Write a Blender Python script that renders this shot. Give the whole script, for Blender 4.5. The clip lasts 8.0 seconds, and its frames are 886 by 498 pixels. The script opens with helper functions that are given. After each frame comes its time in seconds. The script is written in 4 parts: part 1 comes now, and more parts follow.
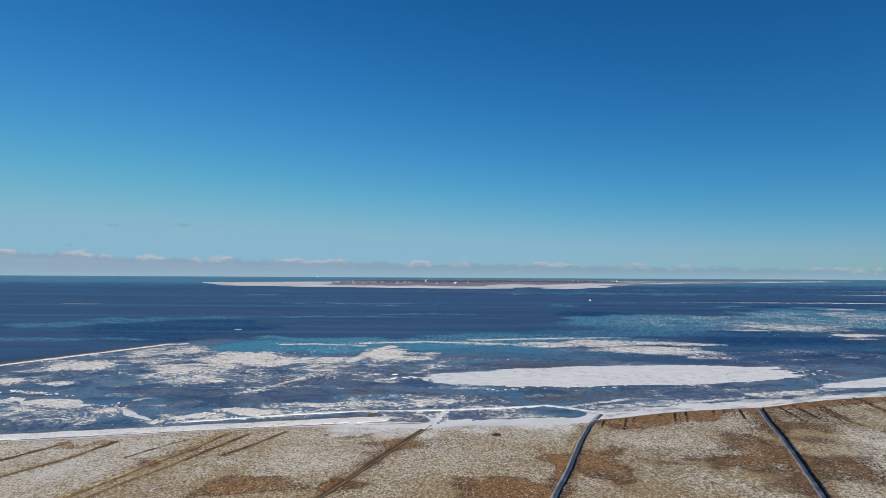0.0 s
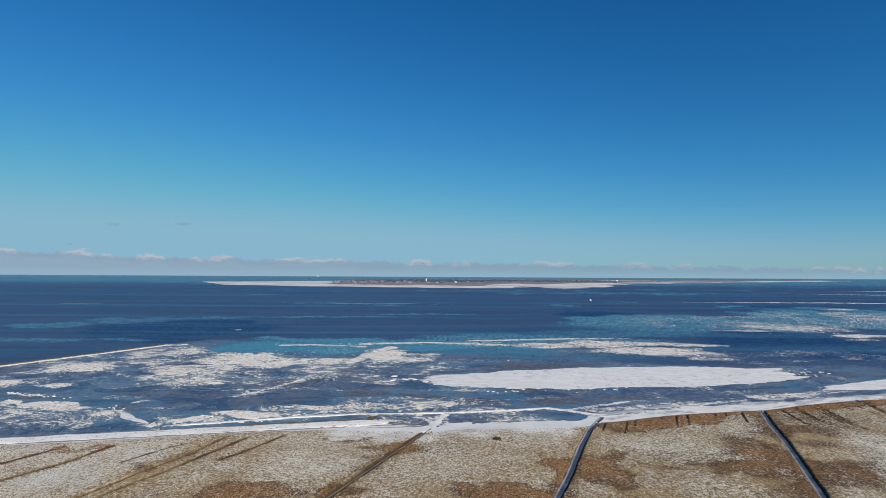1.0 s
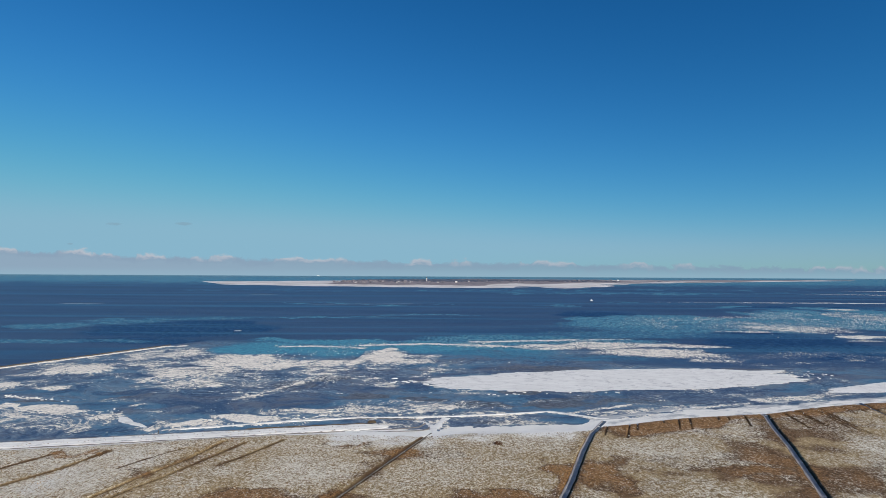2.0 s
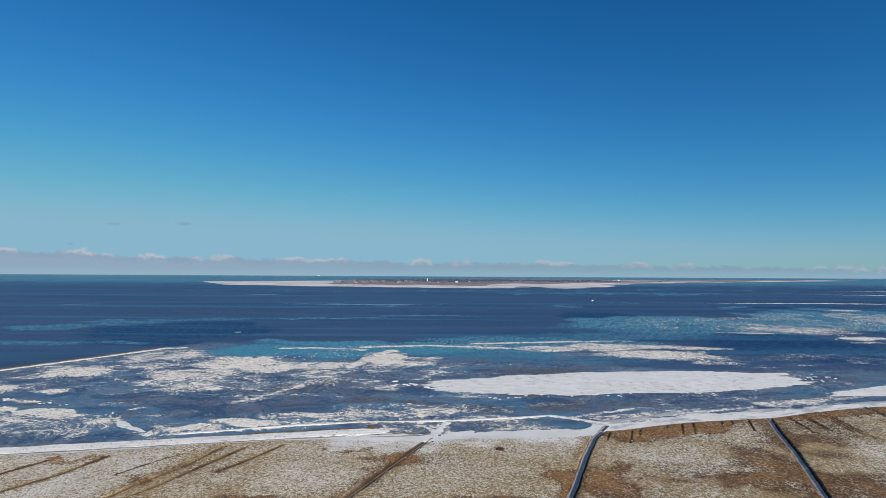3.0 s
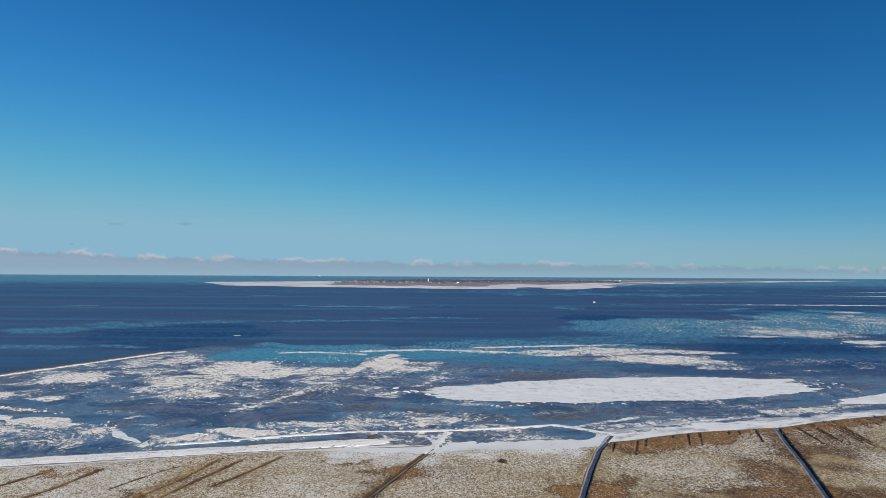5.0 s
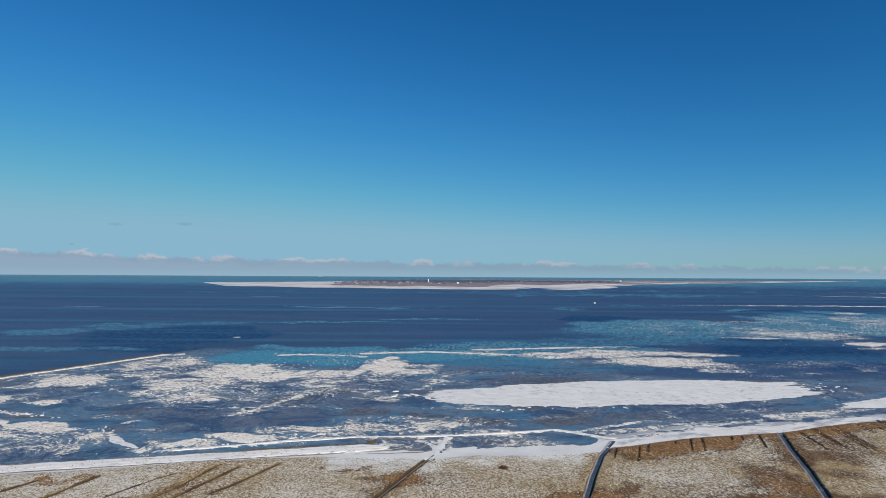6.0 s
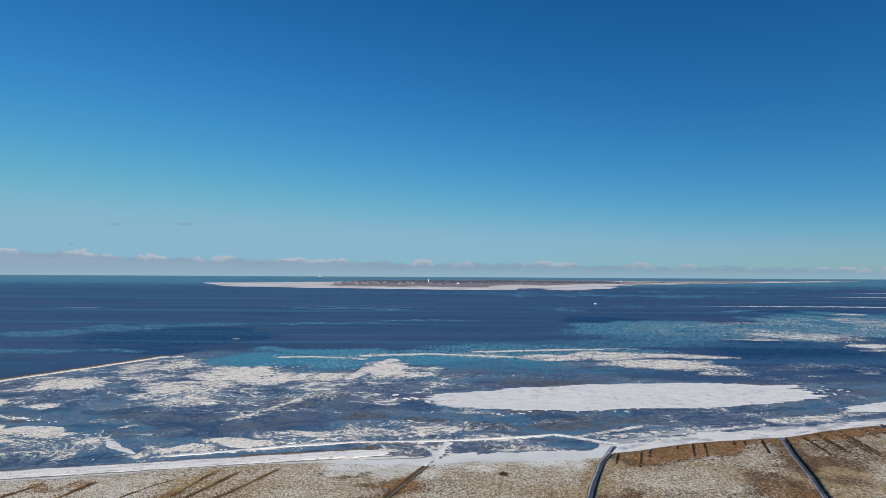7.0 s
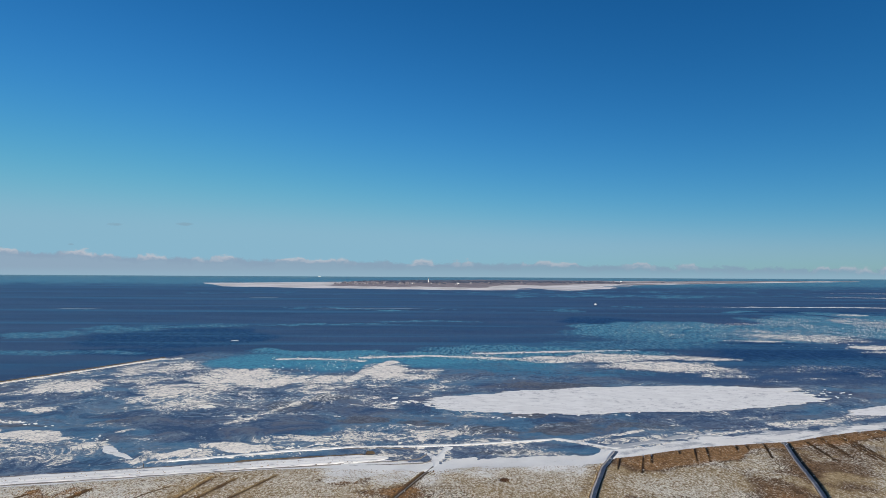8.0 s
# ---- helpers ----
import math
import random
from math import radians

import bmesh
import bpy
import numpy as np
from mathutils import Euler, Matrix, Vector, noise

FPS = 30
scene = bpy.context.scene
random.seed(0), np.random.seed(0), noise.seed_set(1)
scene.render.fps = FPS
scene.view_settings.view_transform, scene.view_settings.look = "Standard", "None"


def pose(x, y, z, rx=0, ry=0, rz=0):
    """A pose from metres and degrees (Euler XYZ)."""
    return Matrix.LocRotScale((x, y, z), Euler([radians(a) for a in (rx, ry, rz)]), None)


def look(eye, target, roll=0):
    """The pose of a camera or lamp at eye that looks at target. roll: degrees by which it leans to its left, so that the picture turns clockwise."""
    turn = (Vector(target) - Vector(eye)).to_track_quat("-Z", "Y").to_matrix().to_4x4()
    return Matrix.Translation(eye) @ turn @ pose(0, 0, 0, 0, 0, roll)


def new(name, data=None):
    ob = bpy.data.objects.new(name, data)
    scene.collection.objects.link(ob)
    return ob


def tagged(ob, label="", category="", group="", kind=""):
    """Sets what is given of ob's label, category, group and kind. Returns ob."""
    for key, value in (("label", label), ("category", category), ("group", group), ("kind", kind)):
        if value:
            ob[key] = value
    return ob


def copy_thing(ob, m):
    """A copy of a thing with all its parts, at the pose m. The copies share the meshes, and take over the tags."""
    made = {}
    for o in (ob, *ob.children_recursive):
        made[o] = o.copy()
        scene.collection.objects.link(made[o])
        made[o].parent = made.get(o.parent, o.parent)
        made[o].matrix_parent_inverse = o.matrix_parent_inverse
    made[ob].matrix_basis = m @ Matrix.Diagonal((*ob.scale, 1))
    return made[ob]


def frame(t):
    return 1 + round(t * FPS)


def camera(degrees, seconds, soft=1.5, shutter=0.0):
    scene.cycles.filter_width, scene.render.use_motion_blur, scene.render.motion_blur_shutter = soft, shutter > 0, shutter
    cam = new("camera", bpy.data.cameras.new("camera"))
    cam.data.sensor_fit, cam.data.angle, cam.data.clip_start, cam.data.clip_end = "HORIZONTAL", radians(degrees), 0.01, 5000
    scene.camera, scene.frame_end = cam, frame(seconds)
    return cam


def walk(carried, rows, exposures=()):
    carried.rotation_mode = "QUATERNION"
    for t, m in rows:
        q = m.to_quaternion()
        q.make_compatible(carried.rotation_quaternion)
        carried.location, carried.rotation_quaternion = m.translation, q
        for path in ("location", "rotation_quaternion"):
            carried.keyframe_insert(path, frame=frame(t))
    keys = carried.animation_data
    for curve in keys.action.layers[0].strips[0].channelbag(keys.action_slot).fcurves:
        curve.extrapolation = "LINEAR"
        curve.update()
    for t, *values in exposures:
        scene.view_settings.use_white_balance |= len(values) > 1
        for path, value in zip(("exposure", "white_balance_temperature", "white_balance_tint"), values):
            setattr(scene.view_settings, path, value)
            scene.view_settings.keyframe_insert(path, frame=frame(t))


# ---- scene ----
cam = camera(72.0, 8.0, soft=0.8)
PATH = [
    (0, (-1.345, -14.025, 95.432), (-1.452, 185.898, 100.971), 0.3),
    (0.5, (-1.026, -12.418, 96.280), (-1.210, 187.510, 101.651), 0.3),
    (1, (-0.889, -10.775, 97.190), (-1.157, 189.156, 102.422), 0.3),
    (1.5, (-0.885, -9.102, 98.155), (-1.240, 190.832, 103.273), 0.3),
    (3, (-1.250, -3.946, 101.310), (-1.869, 195.993, 106.209), 0.3),
    (3.5, (-1.392, -2.196, 102.423), (-2.095, 197.744, 107.281), 0.3),
    (4, (-1.508, -0.439, 103.555), (-2.289, 199.502, 108.383), 0.3),
    (4.5, (-1.586, 1.322, 104.699), (-2.438, 201.262, 109.504), 0.3),
    (6, (-1.573, 6.577, 108.125), (-2.581, 206.518, 112.886), 0.3),
    (6.5, (-1.514, 8.304, 109.242), (-2.547, 208.246, 113.985), 0.3),
    (7, (-1.456, 10.012, 110.333), (-2.501, 209.954, 115.053), 0.3),
    (7.5, (-1.429, 11.696, 111.392), (-2.466, 211.639, 116.080), 0.3),
    (8, (-1.467, 13.351, 112.411), (-2.478, 213.295, 117.055), 0.3),
]
walk(cam, [(t, look(eye, target, roll)) for t, eye, target, roll in PATH], exposures=[(0.0, -0.05), (8.0, -0.05)])

# ---- world, sun ----
SUN_ELEVATION, SUN_AZIMUTH = 29.0, 138.0  # degrees; azimuth clockwise from straight ahead (+y)
world = bpy.data.worlds.new("winter_sky")
scene.world = world
world.use_nodes = True
wn, wl = world.node_tree.nodes, world.node_tree.links
sky = wn.new("ShaderNodeTexSky")
sky.sky_type, sky.sun_disc = "NISHITA", False
sky.sun_elevation, sky.sun_rotation = radians(SUN_ELEVATION), radians(SUN_AZIMUTH)
sky.altitude, sky.air_density, sky.dust_density, sky.ozone_density = 1500, 1.0, 0.0, 4.0
split, join = wn.new("ShaderNodeSeparateColor"), wn.new("ShaderNodeCombineColor")
wl.new(sky.outputs[0], split.inputs[0])


def sky_channel(index, gain, power, limit, soft):
    """A polarised, very clear winter sky: deeper overhead, and no brighter than the haze at the horizon."""
    p, m, c = wn.new("ShaderNodeMath"), wn.new("ShaderNodeMath"), wn.new("ShaderNodeMath")
    p.operation, m.operation, c.operation = "POWER", "MULTIPLY", "SMOOTH_MIN"
    p.inputs[1].default_value, m.inputs[1].default_value = power, gain
    c.inputs[1].default_value, c.inputs[2].default_value = limit, soft
    wl.new(split.outputs[index], p.inputs[0]), wl.new(p.outputs[0], m.inputs[0]), wl.new(m.outputs[0], c.inputs[0])
    wl.new(c.outputs[0], join.inputs[index])


STRENGTH = 0.1
sky_channel(0, 1.0 * STRENGTH ** 0.87, 1.87, 0.255 / STRENGTH, 0.25 / STRENGTH)
sky_channel(1, 0.93 * STRENGTH ** 0.20, 1.20, 0.478 / STRENGTH, 0.4 / STRENGTH)
sky_channel(2, 0.98, 1.0, 0.62 / STRENGTH, 0.25 / STRENGTH)
wl.new(join.outputs[0], wn["Background"].inputs["Color"])
wn["Background"].inputs["Strength"].default_value = STRENGTH

sun_data = bpy.data.lights.new("sun", "SUN")
sun_data.energy, sun_data.angle, sun_data.color = 4.45, radians(0.53), (1.0, 0.88, 0.72)
sun = new("sun", sun_data)
_a, _e = radians(SUN_AZIMUTH), radians(SUN_ELEVATION)
sun.matrix_world = look((0, 0, 0), (-math.sin(_a) * math.cos(_e), -math.cos(_a) * math.cos(_e), -math.sin(_e)))


# ---- materials ----
class Nodes:
    """A small builder for node materials."""

    def __init__(self, name):
        self.mat = bpy.data.materials.new(name)
        self.mat.use_nodes = True
        self.t = self.mat.node_tree
        self.bsdf = self.t.nodes["Principled BSDF"]
        self.coord = self.t.nodes.new("ShaderNodeTexCoord").outputs["Object"]

    def put(self, socket, value):
        if isinstance(value, (int, float)):
            socket.default_value = value
        elif isinstance(value, tuple):
            socket.default_value = (*value, 1.0) if len(value) == 3 and len(socket.default_value) == 4 else value
        else:
            self.t.links.new(value, socket)

    def noise(self, scale, detail=4, rough=0.55, stretch=(1, 1, 1), distort=0.0, source=None):
        m = self.t.nodes.new("ShaderNodeMapping")
        self.put(m.inputs["Vector"], source or self.coord)
        m.inputs["Scale"].default_value = stretch
        n = self.t.nodes.new("ShaderNodeTexNoise")
        self.put(n.inputs["Vector"], m.outputs[0])
        for key, v in (("Scale", scale), ("Detail", detail), ("Roughness", rough), ("Distortion", distort)):
            n.inputs[key].default_value = v
        return n.outputs["Fac"]

    def warp(self, scale, amount, source=None, detail=3):
        """Coordinates pushed about by a slow noise, for eddies and curls."""
        n, sub, mul, add = (self.t.nodes.new(k) for k in ("ShaderNodeTexNoise", "ShaderNodeVectorMath", "ShaderNodeVectorMath", "ShaderNodeVectorMath"))
        n.inputs["Scale"].default_value, n.inputs["Detail"].default_value = scale, detail
        sub.operation, mul.operation, add.operation = "SUBTRACT", "MULTIPLY", "ADD"
        self.put(n.inputs["Vector"], source or self.coord)
        self.put(sub.inputs[0], n.outputs["Color"])
        sub.inputs[1].default_value, mul.inputs[1].default_value = (0.5, 0.5, 0.5), (amount, amount, 0)
        self.put(mul.inputs[0], sub.outputs[0])
        self.put(add.inputs[0], source or self.coord), self.put(add.inputs[1], mul.outputs[0])
        return add.outputs[0]

    def attr(self, name):
        a = self.t.nodes.new("ShaderNodeAttribute")
        a.attribute_name = name
        return a.outputs["Fac"]

    def math(self, op, a, b=0.0, clamp=False):
        m = self.t.nodes.new("ShaderNodeMath")
        m.operation, m.use_clamp = op, clamp
        self.put(m.inputs[0], a), self.put(m.inputs[1], b)
        return m.outputs[0]

    def step(self, x, low, high):
        m = self.t.nodes.new("ShaderNodeMapRange")
        m.interpolation_type = "SMOOTHSTEP"
        self.put(m.inputs["Value"], x)
        m.inputs["From Min"].default_value, m.inputs["From Max"].default_value = low, high
        return m.outputs[0]

    def mix(self, fac, a, b):
        m = self.t.nodes.new("ShaderNodeMix")
        m.data_type = "RGBA"
        self.put(m.inputs[0], fac), self.put(m.inputs[6], a), self.put(m.inputs[7], b)
        return m.outputs[2]

    def random(self):
        return self.t.nodes.new("ShaderNodeObjectInfo").outputs["Random"]

    def island(self):
        return self.t.nodes.new("ShaderNodeNewGeometry").outputs["Random Per Island"]

    def done(self, colour, rough=0.8, bump=None, strength=0.4, distance=0.3, specular=None):
        self.put(self.bsdf.inputs["Base Color"], colour)
        self.put(self.bsdf.inputs["Roughness"], rough)
        if specular is not None:
            self.put(self.bsdf.inputs["Specular IOR Level"], specular)
        if bump is not None:
            b = self.t.nodes.new("ShaderNodeBump")
            b.inputs["Strength"].default_value, b.inputs["Distance"].default_value = strength, distance
            self.put(b.inputs["Height"], bump)
            self.put(self.bsdf.inputs["Normal"], b.outputs[0])
        return self.mat


def simple(name, colour, rough=0.8, vary=0.25, scale=1.0, specular=None):
    """A plain surface with variation at two scales."""
    n = Nodes(name)
    big, fine = n.noise(scale * 0.2, 3), n.noise(scale * 3, 5)
    dark = tuple(c * (1 - vary) for c in colour)
    light = tuple(min(1, c * (1 + vary)) for c in colour)
    f = n.math("ADD", n.math("MULTIPLY", big, 0.5), n.math("MULTIPLY", fine, 0.5))
    return n.done(n.mix(n.step(f, 0.3, 0.7), dark, light), rough, fine, 0.4, 0.1, specular)


def sea_material():
    n = Nodes("sea_ice")
    ice, teal, mud, deep, flat = n.attr("ice"), n.attr("teal"), n.attr("mud"), n.attr("deep"), n.attr("flat")

    def swing(x, k):
        return n.math("MULTIPLY", n.math("SUBTRACT", x, 0.5), k)

    def some(x, k):
        return n.math("MULTIPLY", x, k)

    curl = n.warp(0.016, 60.0)
    eddy = n.warp(0.07, 14.0, curl)
    wisps = n.noise(0.03, 12, 0.64, (0.8, 1, 1), 0.6, eddy)
    fine = n.noise(0.2, 8, 0.72, (0.9, 1, 1), 0.8, eddy)
    crumbs = n.noise(0.7, 4, 0.75, (0.7, 0.6, 1))
    lanes = n.noise(0.01, 7, 0.6, (0.16, 1.3, 1), 0.7)
    swell = n.noise(0.006, 7, 0.62, (0.45, 1.5, 1), 1.0)
    film = n.noise(0.016, 9, 0.6, (0.5, 1, 1), 0.8, curl)
    brush = n.noise(0.05, 9, 0.66, (0.45, 0.8, 1), 0.8, curl)

    def ridges(source, width):
        v = n.math("ABSOLUTE", n.math("SUBTRACT", source, 0.5))
        return n.math("SUBTRACT", 1.0, n.step(v, 0.0, width))

    vein = n.math("MAXIMUM", ridges(n.noise(0.03, 9, 0.6, (0.8, 1, 1), 1.2, eddy), 0.02), some(ridges(n.noise(0.085, 7, 0.62, (0.8, 1, 1), 1.0, eddy), 0.03), 0.8))
    lines = n.step(n.noise(0.011, 8, 0.6, (0.035, 1.0, 1), 0.3), 0.53, 0.63)
    far = n.math("SUBTRACT", 1.0, flat)
    # open water
    blue = n.mix(n.step(lanes, 0.36, 0.64), (0.037, 0.064, 0.134), (0.055, 0.09, 0.17))
    blue = n.mix(some(n.step(swell, 0.5, 0.68), 0.5), blue, (0.025, 0.095, 0.2))
    blue = n.mix(some(n.step(n.math("ADD", deep, swing(lanes, 1.0)), 0.2, 0.75), 0.95), blue, (0.007, 0.036, 0.125))
    blue = n.mix(some(n.math("MULTIPLY", lines, far), 0.75), blue, (0.05, 0.15, 0.26))
    dapple = n.noise(0.3, 4, 0.7, (0.7, 0.2, 1))
    close = n.step(n.math("ADD", deep, teal), 0.25, 0.6)
    blue = n.mix(some(n.math("MULTIPLY", n.step(dapple, 0.51, 0.6), close), 0.6), blue, (0.055, 0.125, 0.22))
    blue = n.mix(some(n.math("MULTIPLY", n.step(dapple, 0.49, 0.4), close), 0.7), blue, (0.01, 0.028, 0.075))
    # thin clear and milky ice over the flats
    shallow = n.mix(n.step(n.math("ADD", film, swing(fine, 0.3)), 0.44, 0.58), (0.05, 0.085, 0.16), (0.085, 0.195, 0.3))
    shallow = n.mix(some(n.step(n.math("ADD", brush, swing(fine, 0.4)), 0.5, 0.6), 0.8), shallow, n.mix(n.step(wisps, 0.4, 0.6), (0.165, 0.165, 0.195), (0.19, 0.24, 0.285)))
    shallow = n.mix(some(ridges(brush, 0.04), 0.25), shallow, (0.36, 0.41, 0.45))
    shallow = n.mix(some(n.step(n.math("ADD", n.math("SUBTRACT", 1.0, wisps), swing(fine, 0.6)), 0.6, 0.72), 0.6), shallow, (0.035, 0.06, 0.12))
    calm = n.step(n.noise(0.013, 5, 0.5, (0.6, 1.1, 1), 0.6), 0.47, 0.57)
    lively = n.math("SUBTRACT", 1.0, some(calm, 0.8))
    crinkle = n.noise(0.5, 4, 0.72, (0.7, 0.32, 1), 0.3, eddy)
    shallow = n.mix(some(n.math("MULTIPLY", n.step(crinkle, 0.48, 0.38), lively), 0.65), shallow, (0.022, 0.04, 0.085))
    shallow = n.mix(some(n.math("MULTIPLY", n.step(crinkle, 0.54, 0.65), lively), 0.6), shallow, (0.32, 0.38, 0.42))
    blue = n.mix(n.step(n.math("ADD", flat, swing(wisps, 0.8)), 0.2, 0.7), blue, shallow)
    # turquoise slush
    pebble = n.noise(0.34, 4, 0.75, (0.9, 0.16, 1))
    tf = n.step(n.math("ADD", teal, n.math("ADD", swing(wisps, 1.3), n.math("ADD", swing(fine, 1.5), swing(crumbs, 1.0)))), 0.25, 0.7)
    blue = n.mix(tf, blue, n.mix(n.math("MULTIPLY", n.step(n.math("ADD", fine, swing(crumbs, 1.0)), 0.35, 0.6), n.step(teal, 0.2, 0.95)), (0.035, 0.15, 0.27), (0.1, 0.36, 0.46)))
    rough_slush = n.math("MULTIPLY", n.math("MULTIPLY", tf, far), n.math("SUBTRACT", 1.0, some(n.step(teal, 0.94, 0.99), 0.8)))
    blue = n.mix(n.math("MULTIPLY", rough_slush, some(n.step(pebble, 0.5, 0.42), 0.8)), blue, (0.014, 0.055, 0.125))
    blue = n.mix(some(n.math("MULTIPLY", rough_slush, n.step(pebble, 0.515, 0.6)), 0.85), blue, (0.26, 0.38, 0.42))
    # bare mud and frozen wrack
    mf = n.step(n.math("ADD", mud, n.math("ADD", swing(wisps, 1.8), n.math("ADD", swing(fine, 1.3), swing(brush, 0.8)))), 0.35, 0.68)
    blue = n.mix(some(mf, 0.85), blue, n.mix(n.step(n.math("ADD", fine, swing(crumbs, 0.6)), 0.38, 0.64), (0.06, 0.056, 0.06), (0.2, 0.195, 0.205)))
    # white ice
    ripple = n.math("ADD", swing(wisps, 2.5), n.math("ADD", swing(fine, 3.0), n.math("ADD", swing(crumbs, 1.4), n.math("MULTIPLY", n.math("ADD", swing(pebble, 1.6), swing(crumbs, 2.2)), far))))
    edge = n.math("ADD", ice, n.math("MULTIPLY", ripple, n.step(ice, 0.06, 0.28)))
    edge = n.math("ADD", edge, n.math("MULTIPLY", n.math("MULTIPLY", vein, n.step(ice, 0.12, 0.4)), some(n.step(film, 0.4, 0.56), 0.5)))
    edge = n.math("SUBTRACT", edge, n.math("MULTIPLY", some(calm, 0.4), n.step(ice, 0.62, 0.35)))
    slush = n.step(edge, 0.1, 0.62)
    white = n.step(edge, 0.5, 0.8)
    colour = n.mix(some(slush, 0.5), blue, (0.26, 0.35, 0.43))
    colour = n.mix(white, colour, n.mix(n.step(n.math("ADD", fine, swing(crumbs, 1.0)), 0.3, 0.62), (0.58, 0.57, 0.54), (0.97, 0.93, 0.82)))
    rough = n.math("ADD", some(white, 0.4), 0.45)
    relief = n.math("ADD", some(white, 0.7), n.math("ADD", some(fine, 0.7), some(crumbs, 0.5)))
    return n.done(colour, rough, relief, 0.7, 0.6, 0.22)


def marsh_material():
    n = Nodes("frosted_salt_marsh")
    snow, rust, trench_dark, wash = n.attr("snow"), n.attr("rust"), n.attr("trench_dark"), n.attr("wash")

    def swing(x, k):
        return n.math("MULTIPLY", n.math("SUBTRACT", x, 0.5), k)

    tuft = n.noise(1.0, 5, 0.72, (0.9, 0.62, 1), 0.5)
    fine = n.noise(4.5, 3, 0.7)
    patch = n.noise(0.035, 8, 0.66)
    tone = n.step(n.math("ADD", tuft, swing(fine, 0.8)), 0.36, 0.64)
    straw = n.mix(tone, (0.18, 0.12, 0.052), (0.6, 0.46, 0.255))
    brown = n.mix(tone, (0.12, 0.062, 0.025), (0.43, 0.24, 0.095))
    brown = n.mix(n.step(n.math("ADD", rust, swing(patch, 0.8)), 0.8, 1.15), n.mix(tone, (0.06, 0.036, 0.018), (0.25, 0.15, 0.075)), brown)
    rf = n.step(n.math("ADD", rust, n.math("ADD", swing(patch, 2.2), swing(tuft, 0.8))), 0.35, 0.75)
    soil = n.mix(rf, straw, brown)
    # soil turns darker in the beds of ditches and grooves
    soil = n.mix(n.math("MULTIPLY", trench_dark, 0.85), soil, (0.058, 0.038, 0.021))
    sf = n.math("ADD", snow, n.math("ADD", swing(tuft, 3.6), swing(fine, 2.6)))
    sf = n.math("ADD", sf, swing(patch, 1.0))
    sf = n.step(sf, 0.44, 0.72)
    open_snow = n.step(n.math("ADD", snow, n.math("ADD", swing(tuft, 1.7), n.math("ADD", swing(fine, 1.2), swing(patch, 0.8)))), 0.82, 1.02)
    colour = n.mix(sf, soil, (0.8, 0.765, 0.65))
    colour = n.mix(open_snow, colour, n.mix(n.step(patch, 0.35, 0.6), (0.84, 0.85, 0.81), (0.92, 0.93, 0.88)))
    wet = n.math("ADD", wash, n.math("ADD", swing(patch, 1.2), swing(tuft, 1.0)))
    colour = n.mix(n.math("MULTIPLY", n.math("MULTIPLY", n.step(wash, 0.02, 0.2), n.step(wet, 0.3, 0.9)), 0.8), colour, (0.36, 0.4, 0.44))
    relief = n.math("MULTIPLY", n.math("ADD", tuft, fine), n.math("SUBTRACT", 1.0, n.math("MULTIPLY", open_snow, 0.55)))
    return n.done(colour, 0.9, relief, 0.85, 0.4, 0.2)


def snow_material(name="snow", tint=(0.9, 0.915, 0.88), dirty=0.6, dashes=0.0):
    n = Nodes(name)
    grain, drift, dirt = n.noise(1.2, 5, 0.6), n.noise(0.08, 5, 0.6, (0.6, 1.5, 1), 0.6), n.noise(0.3, 9, 0.72, (0.45, 1.0, 1), 0.4)
    c = n.mix(n.step(drift, 0.35, 0.65), tuple(x * 0.9 for x in tint), tint)
    c = n.mix(n.math("MULTIPLY", n.step(dirt, 0.55, 0.64), dirty), c, (0.33, 0.34, 0.37))
    if dashes:
        crack = n.step(n.noise(0.22, 5, 0.7, (0.6, 0.9, 1), 0.5), 0.55, 0.62)
        crack = n.math("MULTIPLY", crack, n.step(n.noise(0.014, 4, 0.6), 0.42, 0.56))
        c = n.mix(n.math("MULTIPLY", crack, dashes), c, (0.28, 0.3, 0.34))
    relief = n.math("ADD", n.math("MULTIPLY", grain, 0.5), drift)
    return n.done(c, 0.85, relief, 0.4, 0.4, 0.25)


def tussock_material():
    n = Nodes("frosted_tussock")
    r = n.island()
    c = n.mix(n.step(r, 0.1, 0.6), (0.17, 0.11, 0.05), (0.42, 0.32, 0.18))
    c = n.mix(n.step(r, 0.6, 0.75), c, (0.52, 0.47, 0.41))
    return n.done(c, 0.95, n.noise(6, 3), 0.3, 0.05, 0.1)


def clod_material():
    n = Nodes("turf_clod")
    r = n.island()
    c = n.mix(n.step(r, 0.1, 0.7), (0.05, 0.028, 0.014), (0.2, 0.11, 0.05))
    c = n.mix(n.step(r, 0.84, 0.88), c, (0.75, 0.72, 0.66))
    return n.done(c, 0.95, n.noise(5, 3), 0.4, 0.05, 0.1)


def ditch_ice_material():
    n = Nodes("ditch_ice")
    long, fine = n.noise(0.12, 6, 0.65), n.noise(1.4, 5, 0.7)
    f = n.math("ADD", n.math("MULTIPLY", long, 0.55), n.math("MULTIPLY", fine, 0.45))
    c = n.mix(n.step(f, 0.42, 0.56), (0.032, 0.048, 0.085), (0.075, 0.098, 0.135))
    c = n.mix(n.math("MULTIPLY", n.step(f, 0.55, 0.64), 0.7), c, (0.34, 0.35, 0.37))
    return n.done(c, 0.5, fine, 0.4, 0.15, 0.3)


